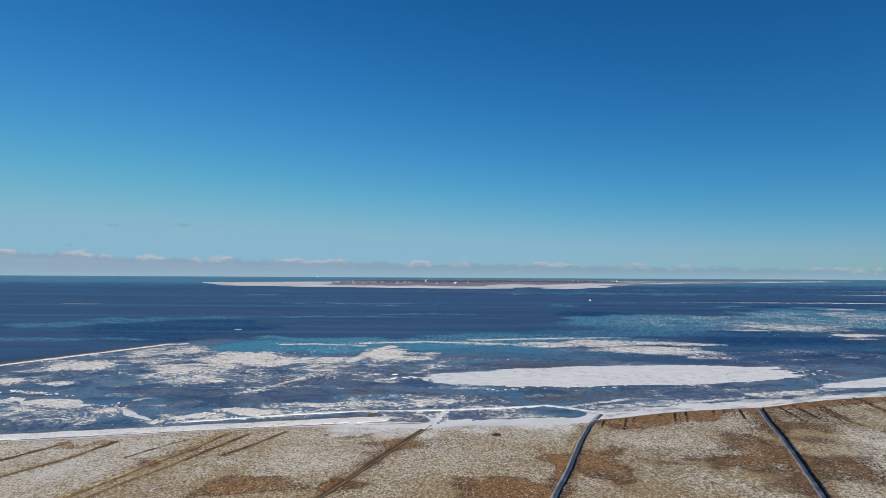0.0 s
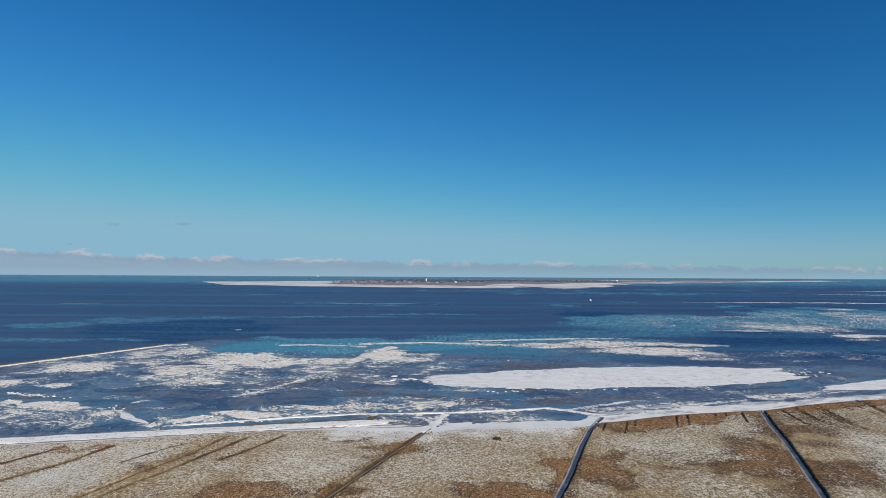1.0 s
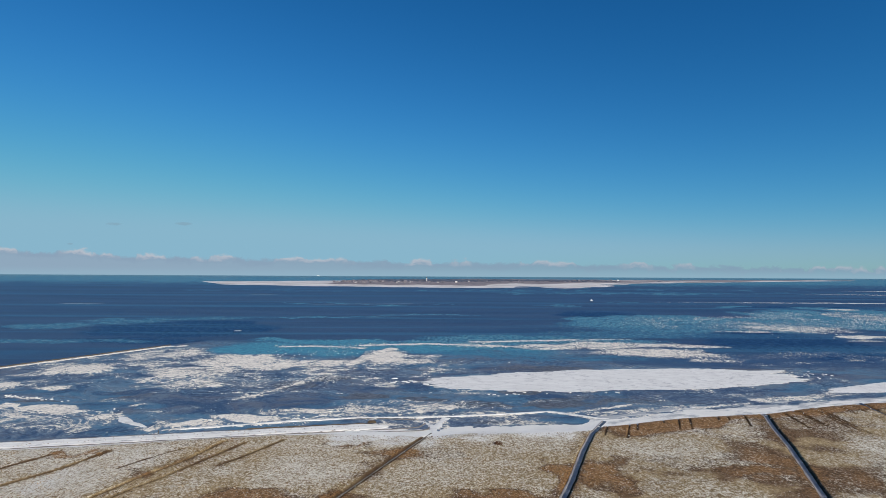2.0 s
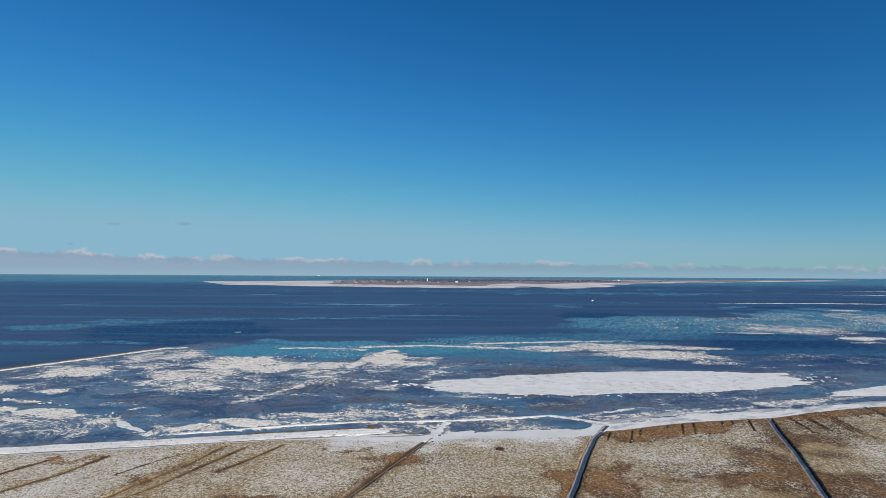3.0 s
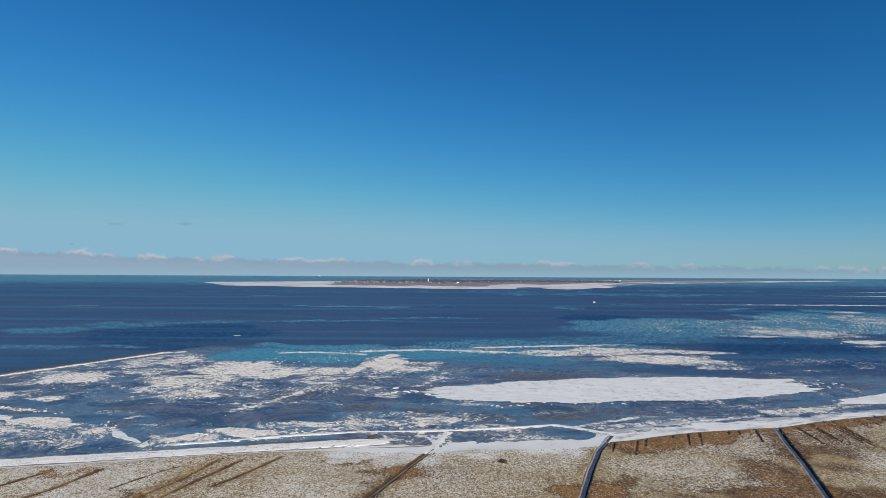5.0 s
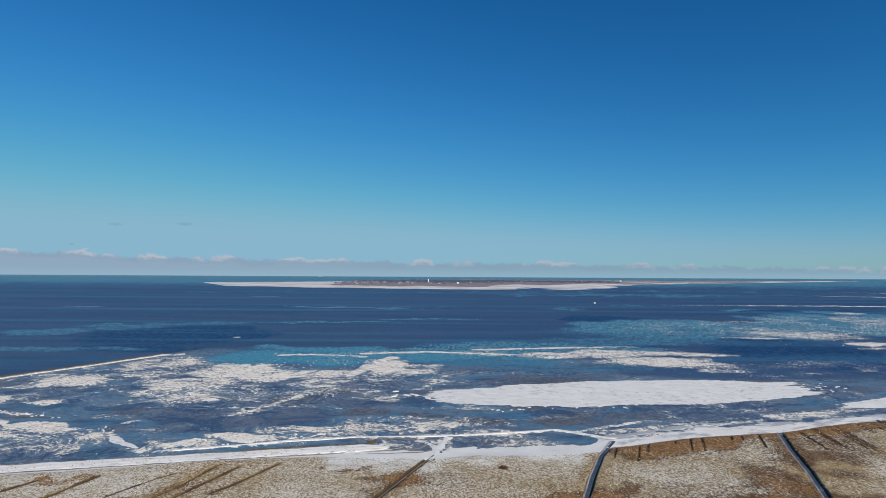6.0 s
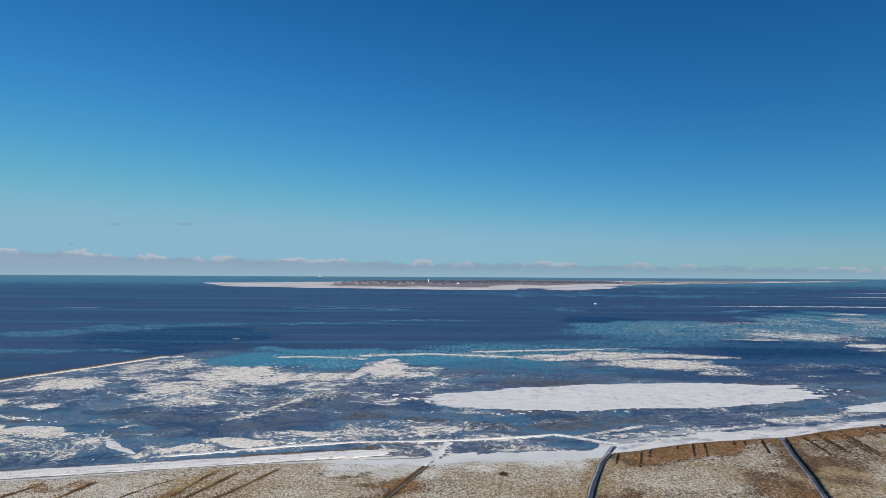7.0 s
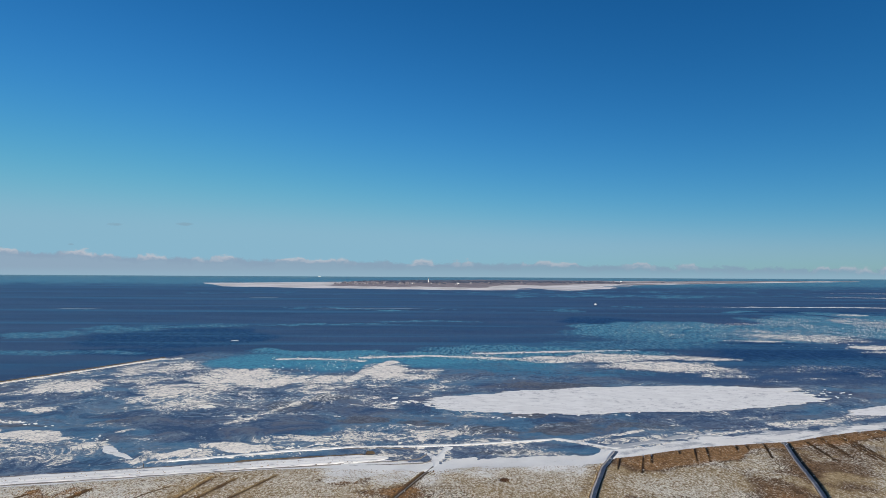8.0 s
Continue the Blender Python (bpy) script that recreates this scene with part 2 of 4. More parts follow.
def island_material():
    n = Nodes("hazy_island_sand_and_dunes")
    dune = n.attr("dune")
    big, fine = n.noise(0.012, 6, 0.6, (0.5, 1, 1)), n.noise(0.05, 5, 0.65)
    # sand and dune grass are greyed to carry the distance haze
    sand = n.mix(n.step(big, 0.4, 0.6), (0.58, 0.57, 0.56), (0.78, 0.77, 0.76))
    grass = n.mix(n.step(fine, 0.38, 0.62), (0.2, 0.19, 0.215), (0.31, 0.285, 0.3))
    grass = n.mix(n.step(big, 0.56, 0.7), grass, (0.42, 0.4, 0.41))
    df = n.step(n.math("ADD", dune, n.math("MULTIPLY", n.math("SUBTRACT", fine, 0.5), 0.8)), 0.2, 0.55)
    return n.done(n.mix(df, sand, grass), 0.95, fine, 0.3, 2.0, 0.1)


ISLAND = island_material()
SEA, MARSH, SNOW = sea_material(), marsh_material(), snow_material()
FLOE = snow_material("floe_snow", (0.89, 0.905, 0.875), 0.4, 0.45)
PACKED = snow_material("wind_packed_snow", (0.8, 0.77, 0.69), 0.6)
CAUSEWAY = snow_material("trodden_snow", (0.91, 0.92, 0.88), 0.75)
THIN_ICE = simple("thin_ice", (0.3, 0.38, 0.44), 0.6, 0.3, 0.1)
# grey of the causeway's painted shade lines, and of the wrack lines
EDGING = simple("shade_and_wrack_grey", (0.2, 0.19, 0.18), 0.95, 0.5, 1.5)
DITCH_ICE = ditch_ice_material()
# pale tone for the frosted left ditch banks, with their sunlight painted in
LIT_BANK = simple("lit_frosted_bank", (0.32, 0.31, 0.31), 0.85, 0.5, 0.8)
DITCH_WATER = simple("ditch_melt", (0.14, 0.135, 0.12), 0.6, 0.6, 0.6)
CHUNK = simple("broken_ice", (0.86, 0.82, 0.74), 0.7, 0.15, 1.0)
BRUSH = simple("brushwood", (0.12, 0.09, 0.06), 0.95, 0.4, 2.0)
POST = simple("weathered_post", (0.09, 0.075, 0.06), 0.9, 0.3, 2.0)
SHRUB = simple("dry_shrub", (0.12, 0.055, 0.025), 0.95, 0.4, 2.0)
TUSSOCK = tussock_material()
CLOD = clod_material()
WHITE = simple("white_paint", (0.8, 0.8, 0.78), 0.5, 0.06)
# distance haze is mixed into the roof, brick and pine colours
HAZY_ROOF = simple("hazy_roof_tile", (0.2, 0.19, 0.22), 0.8, 0.3)
HAZY_BRICK = simple("hazy_brick_wall", (0.25, 0.24, 0.265), 0.85, 0.25)
GLASS = simple("dark_glass", (0.03, 0.04, 0.05), 0.15, 0.1)
HAZY_PINES = simple("pine_wood", (0.085, 0.11, 0.16), 0.95, 0.4, 0.1)


# ---- helpers for shapes ----
def smooth(a, b, x):
    t = np.clip((x - a) / (b - a), 0, 1)
    return t * t * (3 - 2 * t)


def lattice(i, j, seed):
    h = (i * 374761393 + j * 668265263 + seed * 974711) & 0x7FFFFFFF
    h = ((h ^ (h >> 13)) * 1274126177) & 0x7FFFFFFF
    return ((h ^ (h >> 16)) & 0xFFFF) / 65535.0


def vnoise(x, y, size, seed=1):
    x, y = x / size, y / size
    i, j = np.floor(x).astype(np.int64), np.floor(y).astype(np.int64)
    u, v = x - i, y - j
    u, v = u * u * (3 - 2 * u), v * v * (3 - 2 * v)
    a, b = lattice(i, j, seed), lattice(i + 1, j, seed)
    c, d = lattice(i, j + 1, seed), lattice(i + 1, j + 1, seed)
    return a + (b - a) * u + (c - a) * v + (a - b - c + d) * u * v


def fbm(x, y, size, octaves=4, seed=1):
    total, amp, norm = 0, 1.0, 0
    for k in range(octaves):
        total, norm = total + amp * vnoise(x, y, size / 2 ** k, seed + 17 * k), norm + amp
        amp *= 0.55
    return total / norm


def path_distance(x, y, line):
    best = np.full(np.shape(x), 1e9)
    for (ax, ay), (bx, by) in zip(line[:-1], line[1:]):
        dx, dy = bx - ax, by - ay
        t = np.clip(((x - ax) * dx + (y - ay) * dy) / (dx * dx + dy * dy), 0, 1)
        best = np.minimum(best, np.hypot(x - ax - t * dx, y - ay - t * dy))
    return best


def mesh_object(name, verts, faces, material, parent=None, label="", smooth_shade=False, values=None):
    me = bpy.data.meshes.new(name)
    me.from_pydata([tuple(map(float, v)) for v in verts] if not isinstance(verts, np.ndarray) else verts.tolist(), [], faces if isinstance(faces, list) else faces.tolist())
    if smooth_shade:
        me.polygons.foreach_set("use_smooth", np.ones(len(me.polygons), bool))
    for key, value in (values or {}).items():
        me.attributes.new(key, "FLOAT", "POINT").data.foreach_set("value", np.ascontiguousarray(value.ravel(), dtype=np.float32))
    me.materials.append(material)
    me.update()
    ob = new(name, me)
    if parent:
        ob.parent = parent
        if label:
            tagged(ob, label)
    return ob


def sheet(name, x, y, z, material, values):
    rows, cols = x.shape
    k = np.arange(rows * cols).reshape(rows, cols)
    faces = np.stack([k[:-1, :-1], k[:-1, 1:], k[1:, 1:], k[1:, :-1]], -1).reshape(-1, 4)
    return mesh_object(name, np.stack([x, y, z], -1).reshape(-1, 3), faces, material, smooth_shade=True, values=values)


def part(name, bm, material, parent, label=""):
    me = bpy.data.meshes.new(name)
    bm.to_mesh(me)
    bm.free()
    me.materials.append(material)
    ob = new(name, me)
    ob.parent = parent
    return tagged(ob, label)


# ---- plan of the coast ----
SHORE = [(-900, 178), (-420, 273), (-234, 313), (-180, 324), (-123, 339), (-71, 347), (-43, 348), (-11, 345), (29, 352), (86, 358), (97, 368), (155, 391), (215, 404), (275, 428), (328, 442), (480, 492), (1200, 700)]
DITCHES = [  # width, depth, line
    (2.8, 0.75, [(-8, 351), (-16, 331), (-28, 299), (-39, 269), (-49, 243), (-75, 170)]),
    (3.3, 1.05, [(101, 381), (86, 352), (73, 318), (58, 274), (46, 243), (20, 170)]),
    (3.4, 1.1, [(213, 402), (200, 366), (189, 331), (178, 300), (157, 242), (130, 170)]),
    (2.4, 1.0, [(300, 436), (290, 389), (278, 330), (255, 240)]),
]
GROOVES = [
    (2.1, 1.1, [(-122, 331), (-129, 299), (-141, 271), (-146, 255), (-154, 234), (-180, 170)]),
    (1.5, 0.8, [(-109, 329), (-118, 305), (-130, 271), (-137, 257), (-145, 234), (-169, 170)]),
    (1.9, 0.8, [(-175, 312), (-183, 284), (-197, 258), (-230, 190)]),
    (1.5, 0.6, [(-90, 333), (-104, 301), (-110, 291)]),
    (1.5, 0.6, [(-200, 307), (-213, 281)]),
    (1.0, 0.4, [(-138, 318), (-146, 305), (-156, 286)]),
    (1.3, 1.0, [(254, 412), (248, 359)]),
    (1.2, 0.9, [(240, 411), (234, 369)]),
    (1.1, 0.8, [(226, 403), (221, 365)]),
]
for k in range(19):  # short drainage grips behind the scarp
    gx = 100 + k * 12.5 + 4 * math.sin(k * 2.3)
    gy = float(np.interp(gx, *zip(*SHORE)))
    length = 10 + 24 * (0.5 + 0.5 * math.sin(k * 1.7)) + (18 + 30 * (k % 3 == 1)) * (gx > 225)
    if abs(gx - 216) > 8:
        GROOVES.append((0.9, 0.6 if gx < 225 else 0.9, [(gx, gy + 1), (gx - (0.35 if gx < 225 else 0.13) * length, gy - length)]))


def shore_y(x):
    return np.interp(x, *zip(*SHORE)) + 1.8 * (vnoise(x, x * 0, 14, 5) - 0.5)


def stretch(n, power=9, gain=3.0):
    s = np.linspace(-1, 1, n)
    return s + gain * s ** power


# ---- the salt marsh ----
def scarp_depth(x):
    """How far the bare eroded edge reaches inland."""
    return 32 - 18 * smooth(165, 185, x) + 8 * smooth(225, 245, x)


# bare brown patches and frosted ones: centre x, centre y, half width, half depth, amount
BROWN = [(165, 311, 15, 23, 0.8), (140, 283, 25, 10, 0.95), (74, 283, 12, 30, 1.0), (53, 280, 7, 20, 1.0), (22, 247, 26, 9, 0.95), (-45, 250, 14, 9, 0.85), (-30, 309, 15, 12, 0.7), (-86, 248, 22, 11, 0.85),
         (-191, 304, 10, 7, 1.0), (205, 340, 23, 24, 0.7), (184, 276, 22, 19, 0.8), (148, 257, 10, 18, 0.75), (-54, 330, 14, 7, 0.8), (-144, 278, 8, 4, 0.5), (108, 286, 20, 7, 0.35)]
FROST = [(-166, 271, 28, 31, 0.7), (-72, 280, 19, 21, 0.5), (-2, 290, 22, 22, 0.45), (123, 326, 31, 17, 0.8), (233, 329, 16, 28, 0.8), (111, 259, 20, 10, 0.5), (-212, 304, 17, 8, 0.9), (-154, 305, 23, 12, 0.6), (-118, 280, 18, 26, 0.7)]


def patches(x, y, rows):
    """The largest of some soft-edged ellipses."""
    total = np.zeros_like(x)
    for cx, cy, rx, ry, amount in rows:
        total = np.maximum(total, amount * (1 - smooth(0.55, 1.35, np.hypot((x - cx) / rx, (y - cy) / ry))))
    return total


def build_marsh():
    rows = np.r_[np.linspace(-4900, 222, 26), np.linspace(230, 500, 385), np.linspace(510, 760, 10)]
    cols = 340 * stretch(1250, 15, 13.5)
    x, y = np.meshgrid(cols, rows)
    edge = shore_y(x)
    inland = edge - y
    scarp = smooth(85, 105, x)
    rise = 1.15 * ((1 - scarp) * smooth(-14, 8, inland) + scarp * smooth(-1, 9, inland))
    beach = (1 - scarp) * 0.35 * smooth(-34, -8, inland) + scarp * 0.5 * smooth(-40 + 15 * smooth(230, 310, x), -17 + 9 * smooth(230, 310, x), inland + 10 * (fbm(x, y, 25, 3, 88) - 0.5))
    z = -0.6 + 0.35 + rise + beach + (0.14 + 0.18 * (inland > 0)) * (fbm(x, y, 5, 4, 3) - 0.5)
    z = z - 2.5 * smooth(20, 60, -inland) * (1 - scarp) - 2.5 * smooth(46, 56, -inland)
    for cx, cy, rx, ry, turn in ((195, 424, 18, 3.5, 18), (269, 444, 26, 4, 18), (232, 434, 10, 2.5, 18), (330, 468, 20, 3, 18), (150, 408, 12, 2.5, 18)):
        c, s = math.cos(radians(turn)), math.sin(radians(turn))
        u, v = ((x - cx) * c + (y - cy) * s) / rx, (-(x - cx) * s + (y - cy) * c) / ry
        z = z - 1.3 * (1 - smooth(0.5, 1.3, np.hypot(u, v) + 3.0 * (fbm(x, y * 2.2, 9, 4, 77) - 0.5)))
    trench_dark = np.zeros_like(x)
    for width, depth, line in DITCHES + GROOVES:
        d = path_distance(x, y, line) + 0.6 * (vnoise(x, y, 5, 9) - 0.5)
        z -= depth * (1 - smooth(0.35 * width, 0.75 * width, d)) * smooth(-2, 3, inland)
        trench_dark = np.maximum(trench_dark, 1 - smooth(0.45 * width, (0.65 if depth in (1.05, 1.1) else 0.85) * width, d))
    big = fbm(x, y * 0.8, 60, 4, 21)
    snow = 0.37 + 0.6 * (big - 0.5) + 0.12 * smooth(90, 130, x) - 0.14 * smooth(130, 190, x) + 0.1 * (1 - smooth(-60, 60, x))
    near_edge = smooth(45, 0, inland)
    left = 1 - smooth(60, 100, x)
    snow += left * near_edge * 0.22 * smooth(-95, -40, x) + (1 - smooth(-150, -100, x)) * 0.12 * smooth(60, 5, inland)
    deep = scarp_depth(x)
    snow -= scarp * smooth(deep, deep - 8, inland + 6 * (fbm(x, y, 10, 3, 85) - 0.5)) * 0.6
    snow = np.where(inland < 0, np.maximum(snow, 1.35), snow)
    snow = np.where((inland < 26) & (inland > 0), np.maximum(snow, (1.1 + 0.22 * smooth(-75, -55, x) * (1 - smooth(-8, 4, x)) - 0.03 * inland + 1.3 * (fbm(0.7 * x + 0.5 * y, 1.3 * y - 0.4 * x, 14, 4, 97) - 0.5)) * smooth(-95, -55, x) * (1 - smooth(70, 92, x))), snow)
    wash = smooth(0.47, 0.58, fbm(x * 0.12, inland + 0.02 * x, 7, 4, 51)) * smooth(3, -6, inland) * (0.1 + 0.9 * scarp)
    wash = np.maximum(wash, smooth(-24, -34, inland + 14 * (fbm(x * 0.3, inland, 9, 3, 52) - 0.5)) * scarp)
    wash = np.maximum(wash, 0.8 * scarp * (inland < 0) * smooth(0.34, 0.12, z + 0.35 * (fbm(x * 0.5, inland, 9, 4, 53) - 0.5)))
    brown = patches(x + 30 * (fbm(x, y, 16, 4, 82) - 0.5), y + 34 * (fbm(x, y, 16, 4, 83) - 0.5), BROWN)
    frost = patches(x + 30 * (fbm(x, y, 16, 4, 84) - 0.5), y + 34 * (fbm(x, y, 16, 4, 86) - 0.5), FROST)
    snow += 0.26 * frost - 0.46 * brown
    drift = path_distance(x, y, [(-9, 350), (-28, 342), (-47, 335), (-58, 327)]) + 14 * (fbm(x, y, 8, 4, 87) - 0.5)
    snow = np.maximum(snow, 0.98 * (1 - smooth(2, 8, drift)))
    rust = (0.4 + 0.45 * (1 - smooth(60, 120, x))) * brown + 0.34 + 0.1 * smooth(190, 230, x) + 1.1 * (fbm(x, y, 40, 4, 44) - 0.5) + scarp * 0.85 * smooth(scarp_depth(x) + 4, scarp_depth(x) - 8, inland)
    for width, depth, line in DITCHES + GROOVES[:6]:
        wide = 3.2 if depth in (1.05, 1.1, 0.75) else 2.4
        near = 1 - smooth(0.8 * width, wide * width, path_distance(x, y, line) + 5 * (fbm(x, y, 12, 3, 66) - 0.5))
        snow -= 0.24 * near * (inland > 4)
        rust += 0.18 * near
    snow = snow - 1.2 * trench_dark * (inland > 2)
    ob = sheet("ground", x, y, z, MARSH, {"snow": snow, "rust": rust, "trench_dark": trench_dark * (inland > 0), "wash": wash})
    return tagged(ob, "tan frosted salt marsh with snow between tussocks", "marsh", kind="structure")


def strip(name, line, width, height, material, label, category, z0=0.0, wobble=1.0, taper=0.0, step=2.0, seed=3, rough=0.3, sink=0.0, power=6, grain=7, ruts=0.0):
    """A low ridge along a line, rounded across, with an uneven edge."""
    line = np.array(line, float)
    seg = np.r_[0, np.cumsum(np.hypot(*np.diff(line, axis=0).T))]
    s = np.arange(0, seg[-1], step)
    px, py = np.interp(s, seg, line[:, 0]), np.interp(s, seg, line[:, 1])
    tx, ty = np.gradient(px), np.gradient(py)
    nx, ny = -ty / np.hypot(tx, ty), tx / np.hypot(tx, ty)
    across = np.linspace(-1, 1, 21)
    ends = np.minimum(smooth(0, 1, s / max(taper, 0.01)), smooth(0, 1, (seg[-1] - s) / max(taper, 0.01))) if taper else 1 + 0 * s
    wl_ = (width / 2 + 1.5 * wobble * (fbm(s, s * 0, grain * 2, 4, seed) - 0.5)) * ends
    wr_ = (width / 2 + 1.5 * wobble * (fbm(s, s * 0 + 99 * grain, grain * 2, 4, seed) - 0.5)) * ends
    off = np.where(across[None, :] < 0, across[None, :] * wl_[:, None], across[None, :] * wr_[:, None])
    x, y = px[:, None] + nx[:, None] * off, py[:, None] + ny[:, None] * off
    crown = (1 - np.abs(across) ** power)[None, :] * height * (ends ** 1.5)[:, None]
    z = z0 + (crown - (1 - ends[:, None]) * sink) + rough * (fbm(x, y, 3, 4, seed) - 0.5) - 0.3 * (np.abs(across) > 0.99)[None, :]
    z = z - ruts * np.exp(-((np.abs(across) - 0.36) / 0.1) ** 2)[None, :]
    ob = sheet(name, x, y, z, material, {})
    return tagged(ob, label, category, kind="structure")


# ---- the frozen sea ----
# centre x, centre y, half width, half depth, density
ICE_GROYNE = [(-344, 560, 44, 29, 0.8), (-364, 537, 30, 12, 0.6), (-335, 580, 19, 20, 0.88), (-300, 645, 48, 67, 0.55), (-288, 679, 22, 32, 0.78), (-206, 618, 48, 46, 1.0), (-230, 551, 52, 28, 0.85),
              (-237, 516, 34, 22, 0.6), (-205, 496, 28, 20, 0.6), (-171, 594, 33, 43, 0.85), (-120, 602, 34, 29, 0.75)]
ICE_WEST = [(-354, 489, 17, 10, 0.85), (-310, 473, 22, 9, 0.75), (-304, 441, 29, 5.9, 0.6), (-268, 406, 27, 14, 0.92), (-303, 412, 8, 10, 0.8), (-268, 387, 26, 6, 0.6), (-235, 369, 31, 8, 0.38),
            (-228, 388, 9, 9, 0.68), (-218, 414, 12, 7, 0.6), (-160, 367, 30, 11, 0.85), (-128, 387, 29, 12, 0.72), (-99, 407, 21, 14, 0.7), (-158, 407, 15, 7, 0.45)]
ICE_MID = [(-62, 653, 24, 51, 0.95), (-30, 636, 33, 37, 0.65), (-99, 561, 32, 25, 0.5), (-53, 505, 36, 26, 0.55), (2, 463, 22, 7, 0.45), (-57, 410, 35, 17, 0.45), (-11, 423, 24, 11, 0.5),
           (29, 417, 28, 9, 0.42), (-74, 393, 22, 10, 0.5), (18, 565, 48, 26, 0.42), (45, 379, 48, 8, 0.42), (-30, 373, 24, 10, 0.55), (-6, 368, 7, 22, 0.6)]
ICE_EAST = [(240, 683, 68, 40, 0.95), (220, 756, 85, 24, 0.75), (310, 742, 36, 17, 0.7), (282, 631, 36, 16, 0.55), (312, 609, 35, 15, 0.36), (190, 738, 42, 33, 0.65), (120, 735, 42, 27, 0.7),
            (555, 985, 105, 96, 0.4), (544, 945, 64, 27, 0.58), (596, 854, 50, 22, 0.9), (560, 812, 32, 13, 0.5), (827, 1183, 69, 166, 0.4), (903, 1392, 41, 29, 0.7), (450, 915, 53, 12, 0.6), (900, 1640, 330, 7, 0.75)]
# width, density, line
STREAKS = [(4, 0.66, [(-153, 440), (-130, 478), (-114, 530)]), (12, 0.36, [(-153, 440), (-128, 478), (-110, 530)]), (4, 0.5, [(-218, 394), (-197, 374), (-175, 357)]), (2.5, 0.55, [(-323, 446), (-304, 441), (-272, 431)]),
           (2.0, 0.7, [(-32, 396), (-20, 404), (-11, 408), (-22, 412), (-34, 405)]), (3.0, 0.6, [(82, 401), (104, 413), (132, 430)]), (6, 0.66, [(-415, 566), (-329, 722)]), (9, 1.0, [(-333, 715), (-314, 722)]),
           (3.5, 0.72, [(-165, 356), (-129, 367), (-96, 378), (-58, 387), (-2, 391), (43, 400), (71, 407), (82, 401), (101, 388), (150, 404)])]
BANDS = [(9, 0.5, [(100, 402), (150, 416), (215, 437), (290, 464), (360, 492)]), (7, 0.9, [(-194, 722), (-155, 728), (-98, 715)]), (7, 0.9, [(-101, 736), (-18, 756), (17, 747), (79, 733)]),
         (8, 1.0, [(40, 776), (115, 792), (176, 801)]), (5, 0.8, [(176, 801), (247, 811)]), (10, 0.95, [(-93, 595), (-83, 646), (-64, 708)])]
CREEKS = [(10.0, [(-390, 436), (-322, 430), (-261, 424), (-233, 418), (-201, 385), (-182, 367)]), (12.0, [(-270, 452), (-190, 448), (-100, 450), (20, 452)])]
TEAL = [(-215, 705, 80, 52, 1.0), (-110, 715, 70, 68, 1.0), (-10, 735, 75, 62, 1.0), (75, 745, 80, 62, 0.85), (-150, 775, 110, 26, 1.0), (110, 805, 140, 55, 0.8), (215, 780, 80, 40, 0.7), (130, 650, 120, 36, 0.5), (60, 690, 90, 50, 0.6), (288, 1049, 100, 87, 0.88), (422, 1090, 157, 94, 0.93), (529, 1046, 121, 130, 0.8),
        (741, 1205, 140, 172, 0.85), (272, 869, 133, 60, 0.55), (899, 1290, 101, 197, 0.85), (-616, 946, 90, 56, 0.6), (-536, 1030, 90, 60, 0.6), (-440, 1085, 100, 40, 0.55), (-514, 753, 90, 26, 0.6), (-440, 767, 70, 22, 0.5)]
TEAL_LINES = [(-175, 1134, 150, 13, 0.85), (-28, 1198, 140, 16, 0.8), (-260, 1106, 110, 12, 0.85), (694, 1473, 64, 32, 0.8), (512, 1592, 61, 25, 0.8), (302, 1505, 86, 27, 0.6), (430, 955, 230, 70, 0.72), (700, 1050, 200, 110, 0.85), (560, 1130, 160, 70, 0.85)]
TEAL_FAR = [(600, 2150, 500, 60, 0.7), (-500, 2250, 500, 50, 0.45), (-880, 1465, 110, 12, 0.5), (0, 5000, 12000, 2100, 0.95), (1300, 2200, 600, 40, 0.5), (900, 2500, 700, 60, 0.55), (1500, 2900, 600, 60, 0.5), (200, 2350, 320, 40, 0.85), (-190, 1500, 260, 14, 0.9)]
DEEP = [(-390, 919, 127, 109, 1.1), (-388, 771, 107, 36, 0.7), (856, 1447, 214, 62, 0.8), (438, 769, 110, 130, 0.95), (316, 856, 123, 44, 0.6), (295, 1194, 91, 85, 0.7), (74, 693, 66, 29, 0.7)]
MUD = [(-124, 483, 20, 21, 0.8), (-110, 514, 12, 19, 0.9), (66, 467, 20, 9, 1.0), (34, 426, 24, 11, 0.9), (88, 431, 33, 15, 0.8), (-11, 444, 25, 8, 0.7), (89, 574, 66, 20, 0.7), (295, 574, 44, 17, 0.6), (-62, 445, 25, 12, 0.7),
       (-96, 520, 15, 16, 0.6), (-241, 453, 26, 17, 0.4), (-292, 429, 24, 3.8, 0.8), (132, 442, 38, 12, 0.6), (48, 379, 45, 6, 0.72), (-34, 374, 20, 8, 0.6)]


